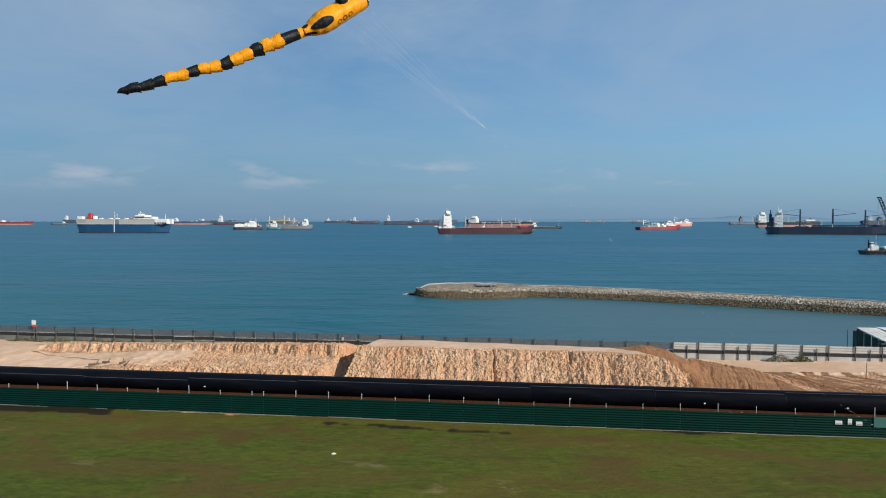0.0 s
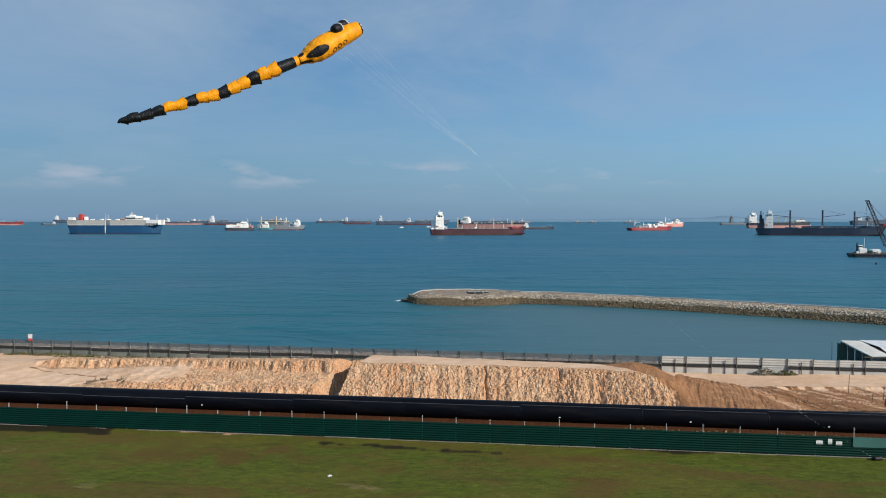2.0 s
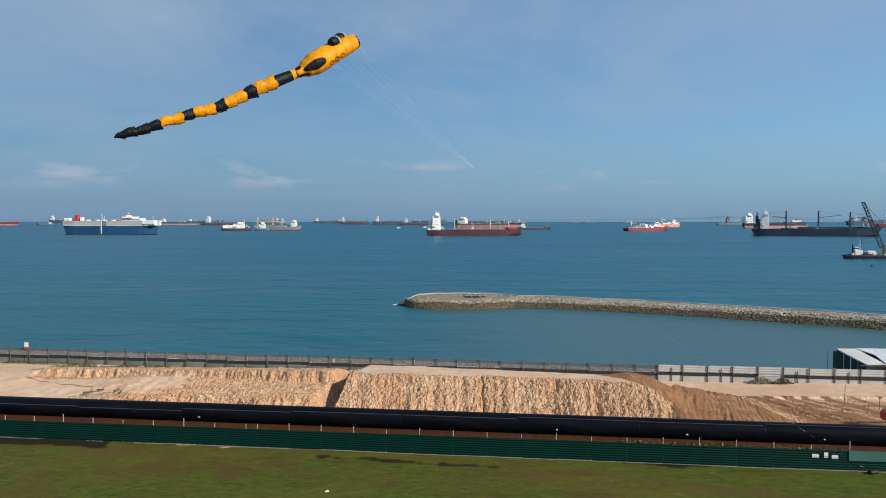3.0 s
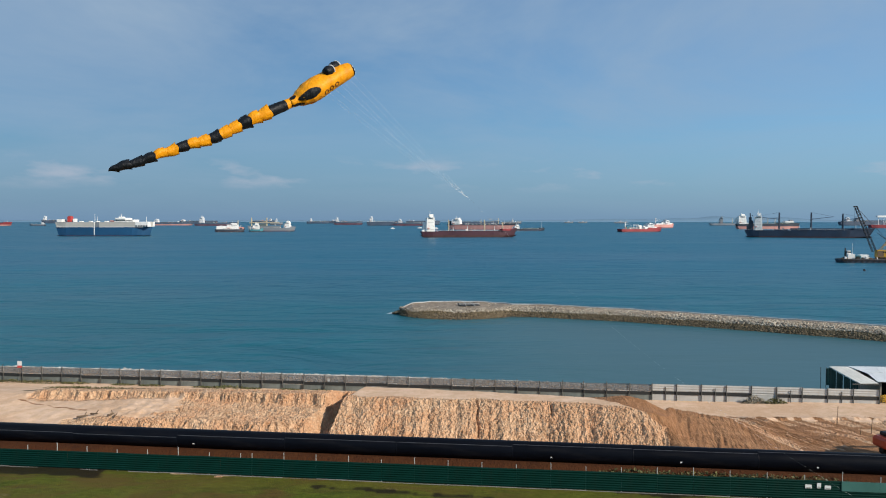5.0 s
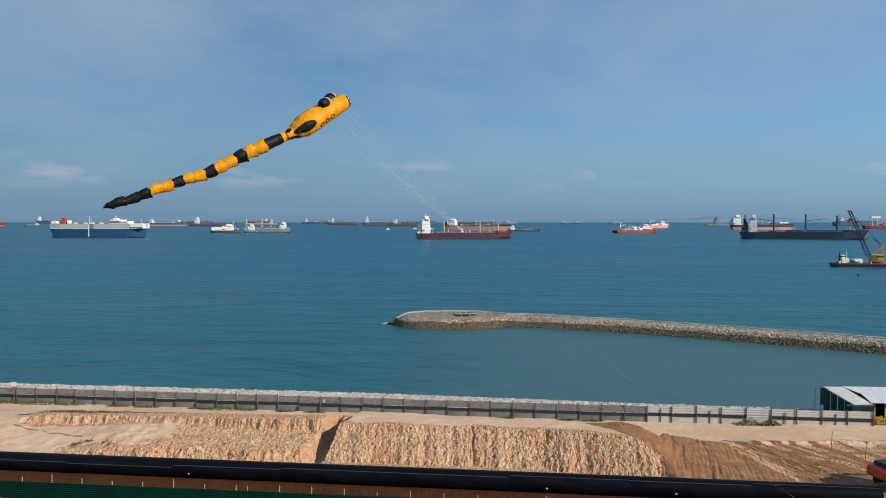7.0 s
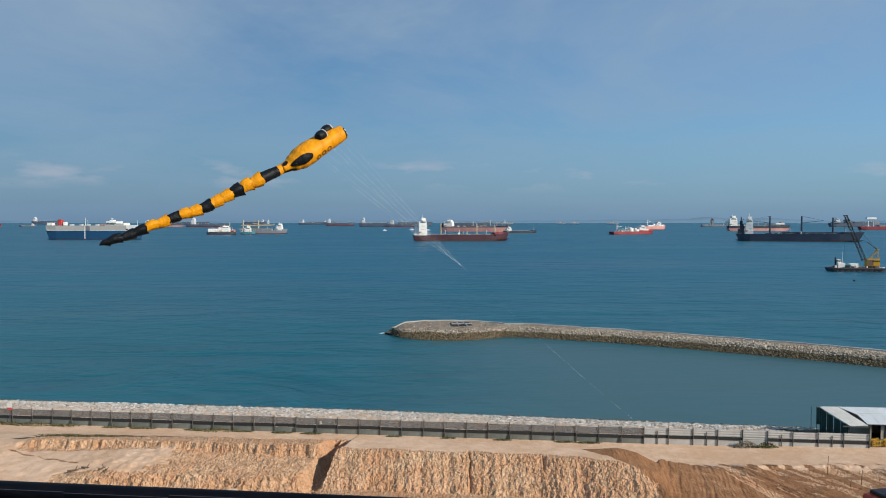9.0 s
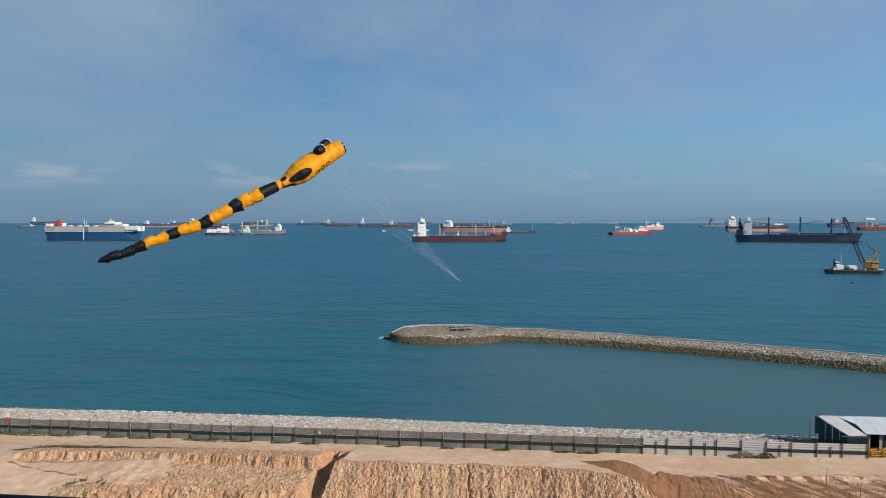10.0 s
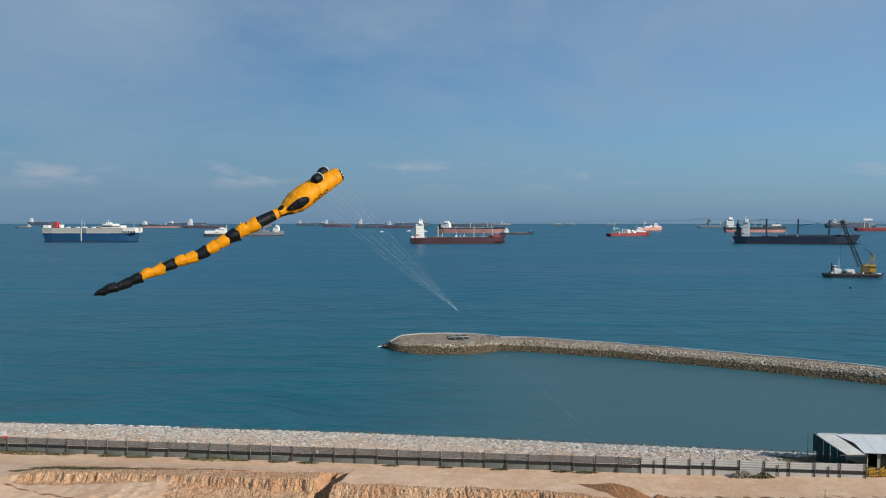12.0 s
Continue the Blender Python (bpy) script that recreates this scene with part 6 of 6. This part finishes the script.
# ---- the kite ----
def build_kite():
    nose = Vector((-10.7, 67.2, 39.95))
    ob = empty("inflatable_kite", nose.x, nose.y, nose.z, 0, "giant golden yellow and black inflated snake kite flying", "kite")
    end = Vector((-27.4, 56.0, 30.25)) - nose
    way_pts = [end * (i / 8) + Vector((0.0, 0.0, -0.85 * math.sin(math.pi * i / 8) + 0.10 * math.sin(2.3 * i))) for i in range(9)]

    def spine(t):
        """Point on the spine, t from 0 at the nose to 1 at the tail tip."""
        f = t * (len(way_pts) - 1)
        i = min(int(f), len(way_pts) - 2)
        u = f - i
        p0, p1, p2, p3 = way_pts[max(i - 1, 0)], way_pts[i], way_pts[i + 1], way_pts[min(i + 2, len(way_pts) - 1)]
        return 0.5 * ((2 * p1) + (p2 - p0) * u + (2 * p0 - 5 * p1 + 4 * p2 - p3) * u * u + (3 * p1 - p0 - 3 * p2 + p3) * u ** 3)

    def basis(t):
        d = (spine(min(1, t + 0.01)) - spine(max(0, t - 0.01))).normalized()
        lean = Vector((0.10, -0.10, 1.0))
        upv = (lean - d * lean.dot(d)).normalized()
        return d, d.cross(upv).normalized(), upv

    BODY = 0.285
    rows = [(0.0, 0.32), (0.012, 0.48), (0.05, 0.60), (0.16, 0.68), (0.28, 0.75), (0.42, 0.83), (0.58, 0.90), (0.71, 0.87), (0.82, 0.68), (0.92, 0.44), (1.0, 0.37)]

    def girth(u):
        for (a, ra), (b, rb) in zip(rows, rows[1:]):
            if u <= b:
                return lerp(ra, rb, smoothstep(0, 1, (u - a) / (b - a)) if a > 0.02 else (u - a) / (b - a))
        return 0.36

    def body_at(u, v, lift=0.0):
        """Surface of the head: u along, v round (0 on the side towards the shore, growing upwards)."""
        t = u * BODY
        d, side, upv = basis(t)
        g = girth(u)
        wide, tall = 1.36 * g + lift, 1.10 * g + lift
        pinch = 1 + 0.02 * math.sin(u * 34) * (0.3 < u) + 0.03 * math.sin(u * 90 + 3 * v) * math.exp(-((u - 0.14) / 0.08) ** 2)
        return spine(t) + side * (wide * math.cos(v) * pinch) + upv * (tall * math.sin(v))

    bm = bmesh.new()
    us = [0.0, 0.008, 0.02, 0.035] + [0.05 + 0.95 * i / 42 for i in range(43)]
    N = 36
    rings = [[bm.verts.new(body_at(u, 2 * math.pi * q / N)) for q in range(N)] for u in us]
    for a, b in zip(rings, rings[1:]):
        for q in range(N):
            bm.faces.new((a[q], a[(q + 1) % N], b[(q + 1) % N], b[q]))
    bm.faces.new(rings[0]), bm.faces.new(rings[-1])
    bmesh.ops.recalc_face_normals(bm, faces=bm.faces)
    part("head", bm, K_YELLOW, ob, "golden yellow puffed nylon head", smooth=True)

    # which way round is towards the camera side
    d, side, upv = basis(0.15)
    near = 0.0 if side.y < 0 else math.pi
    sgn = 1 if near == 0.0 else -1

    def patch(name, uc, vc, ru, rv, mat, label, lift=0.03, tilt=0.0, hole=0.0, corners=False):
        bm = bmesh.new()
        rad = [hole, 0.35 + hole * 0.65, 0.7 + hole * 0.3, 1.0] if hole else [0.0, 0.35, 0.7, 1.0]
        K = 20
        rr = []
        for r in rad:
            row = []
            for q in range(K):
                a = 2 * math.pi * q / K
                e = 1.0 if not corners else 0.8 + 0.25 * abs(math.cos(a)) ** 3
                du, dv = r * e * math.cos(a), r * e * math.sin(a)
                u = uc + ru * (du * math.cos(tilt) - dv * math.sin(tilt) * 0.5)
                v = vc + rv * (dv * math.cos(tilt) + du * math.sin(tilt))
                row.append(bm.verts.new(body_at(u, near + sgn * v, lift)))
            rr.append(row)
        for a, b in zip(rr, rr[1:]):
            for q in range(K):
                bm.faces.new((a[q], a[(q + 1) % K], b[(q + 1) % K], b[q]))
        bmesh.ops.remove_doubles(bm, verts=bm.verts[:], dist=0.0005)
        bmesh.ops.recalc_face_normals(bm, faces=bm.faces)
        return part(name, bm, mat, ob, label, smooth=True)

    patch("side_patch", 0.76, 0.12, 0.145, 0.58, K_BLACK, "black oval nylon patch", tilt=0.1, corners=True)
    patch("neck_patch", 0.93, -0.65, 0.08, 0.4, K_BLACK, "black pointed nylon patch", tilt=0.3, corners=True)
    patch("neck_patch", 0.95, 1.0, 0.045, 0.5, K_BLACK, "black pointed nylon patch", tilt=-0.2, corners=True)
    patch("side_patch", 0.74, math.pi + 0.0, 0.145, 0.46, K_BLACK, "black oval nylon patch", corners=True)
    for i, uc in enumerate((0.36, 0.45, 0.54)):
        patch("ring_mark", uc, -0.45 - 0.05 * i, 0.034, 0.25, K_BROWN, "thin dark printed ring", lift=0.025, hole=0.62)
    patch("mouth", 0.034, -0.05, 0.032, 1.0, K_BLACK, "black printed mouth", lift=0.025)
    for i in range(3):
        patch("tooth", 0.030, -0.55 + 0.5 * i, 0.012, 0.14, K_WHITE, "white printed tooth", lift=0.04)

    # eyes: black drums with a white band and brown front
    for v, tt in ((1.15, 0.36), (math.pi - 1.2, 0.22)):
        base = body_at(tt, near + sgn * v, -0.12)
        dd, sd, uu = basis(tt * BODY)
        out = (base - spine(tt * BODY)).normalized()
        axis_dir = (-dd * 0.95 + uu * 0.05 + Vector((0, 0.75, 0))).normalized()
        c = base + out * 0.16

        def drum(a, b, r0, r1):
            bm = bmesh.new()
            K = 18
            prof = [(a, 0.02), (a, r0 * 0.86), (lerp(a, b, 0.12), r0), (lerp(a, b, 0.5), max(r0, r1) * 1.03), (lerp(a, b, 0.9), r1), (b, r1 * 0.9), (b, 0.02)]
            uax = axis_dir.orthogonal().normalized()
            vax = axis_dir.cross(uax)
            rings = [[bm.verts.new(c + axis_dir * s + (uax * math.cos(2 * math.pi * q / K) + vax * math.sin(2 * math.pi * q / K)) * r) for q in range(K)] for s, r in prof]
            for x, y in zip(rings, rings[1:]):
                for q in range(K):
                    bm.faces.new((x[q], x[(q + 1) % K], y[(q + 1) % K], y[q]))
            bm.faces.new(rings[0]), bm.faces.new(rings[-1])
            bmesh.ops.recalc_face_normals(bm, faces=bm.faces)
            return bm

        eye = part("eye", drum(-0.52, 0.28, 0.37, 0.455), K_BLACK, ob, "black bulging eye drum", smooth=True)
        part("white_band", drum(0.27, 0.37, 0.475, 0.465), K_WHITE, eye, "white eye band", smooth=True)
        part("pupil", drum(0.36, 0.52, 0.37, 0.25), K_BROWN, eye, "brown eye front", smooth=True)

    # tail: a chain of open cones, wide ends towards the head
    order = "YBYYBYYBYYBYYBBBB"
    spans = [0.55, 1.75] + [1.0] * (len(order) - 2)        # a short collar and a long sleeve behind the head
    t0 = BODY - 0.004
    rnd = random.Random(6)
    n = len(order)
    run = [sum(spans[:i]) / sum(spans) for i in range(n + 1)]
    for i, code in enumerate(order):
        ta, tb = lerp(t0, 1.0, run[i]), min(1.0, lerp(t0, 1.0, run[i + 1]) + 0.004)
        shrink = lerp(1.0, 0.58, i / n)
        last = i == n - 1
        loose = i > 1
        ra, rb = (0.41, 0.44) if i == 0 else (0.45, 0.50) if i == 1 else (rnd.uniform(0.58, 0.66) * shrink, 0.42 * shrink)
        if last:
            ra, rb = 0.33, 0.04
        roll, wob = rnd.uniform(0, 6.3), rnd.uniform(-0.10, 0.10)
        bm = bmesh.new()
        K = 24
        rr = []
        for j in range(9):
            s = j / 8
            t = lerp(ta, tb, s)
            dd, sd, uu = basis(t)
            r = lerp(ra, rb, s ** 0.8) + 0.05 * shrink * math.sin(math.pi * s) * loose
            row = []
            for q in range(K):
                a = 2 * math.pi * q / K
                corner = 0.06 * math.cos(4 * a + roll) + 0.04 * math.cos(9 * a + 2 * roll) + 0.03 * rnd.uniform(-1, 1)
                k = 1 + corner * (1 - s) ** 0.7 * loose + 0.02 * math.sin(7 * a + 9 * s) * (not loose)
                shift = dd * (0.05 * math.cos(4 * a + roll) * (1 - s) * -loose) + uu * wob * math.sin(math.pi * s) * loose
                row.append(bm.verts.new(spine(t) + shift + (sd * math.cos(a) + uu * math.sin(a)) * r * k))
            rr.append(row)
        for a, b in zip(rr, rr[1:]):
            for q in range(K):
                bm.faces.new((a[q], a[(q + 1) % K], b[(q + 1) % K], b[q]))
        bm.faces.new(rr[-1])
        bmesh.ops.recalc_face_normals(bm, faces=bm.faces)
        part("tail_cone", bm, K_YELLOW if code == "Y" else K_BLACK, ob, "yellow nylon tail cone" if code == "Y" else "black nylon tail cone", smooth=True)

    # bridle and tether
    knot = Vector((-0.2, 63.0, 28.3)) - nose
    for i in range(7):
        u = 0.04 + 0.08 * i
        p = body_at(u, near + sgn * (-1.2 - 0.25 * (i % 3)), 0.0)
        bm = bmesh.new()
        sagged = p.lerp(knot, 0.5) + Vector((0, 0, -0.15 * (i % 4)))
        rod(bm, p, sagged, 0.0032, 0.0032, 4)
        rod(bm, sagged, knot, 0.0032, 0.0032, 4)
        part("bridle_line", bm, M_LINE, ob, "thin pale bridle line")
    anchor = Vector((30.9, y_hoard(30.9) - 0.35, LAND)) - nose
    bm = bmesh.new()
    prev = knot
    for i in range(1, 25):
        t = i / 24
        p = knot.lerp(anchor, t) + Vector((0, 0, -1.6 * math.sin(math.pi * t)))
        rod(bm, prev, p, 0.0016, 0.0016, 4)
        prev = p
    part("tether", bm, M_LINE, ob, "long pale kite line to the ground")
    sb = empty("sandbag_anchor", 30.9, y_hoard(30.9) - 0.4, LAND, 10, "small dark sandbag holding the kite line", "sandbag")
    bm = quick_box(0.8, 0.5, 0.28, 0, 0, 0, bevel=0.12)
    part("bag", bm, M_BLACK, sb)


build_kite()
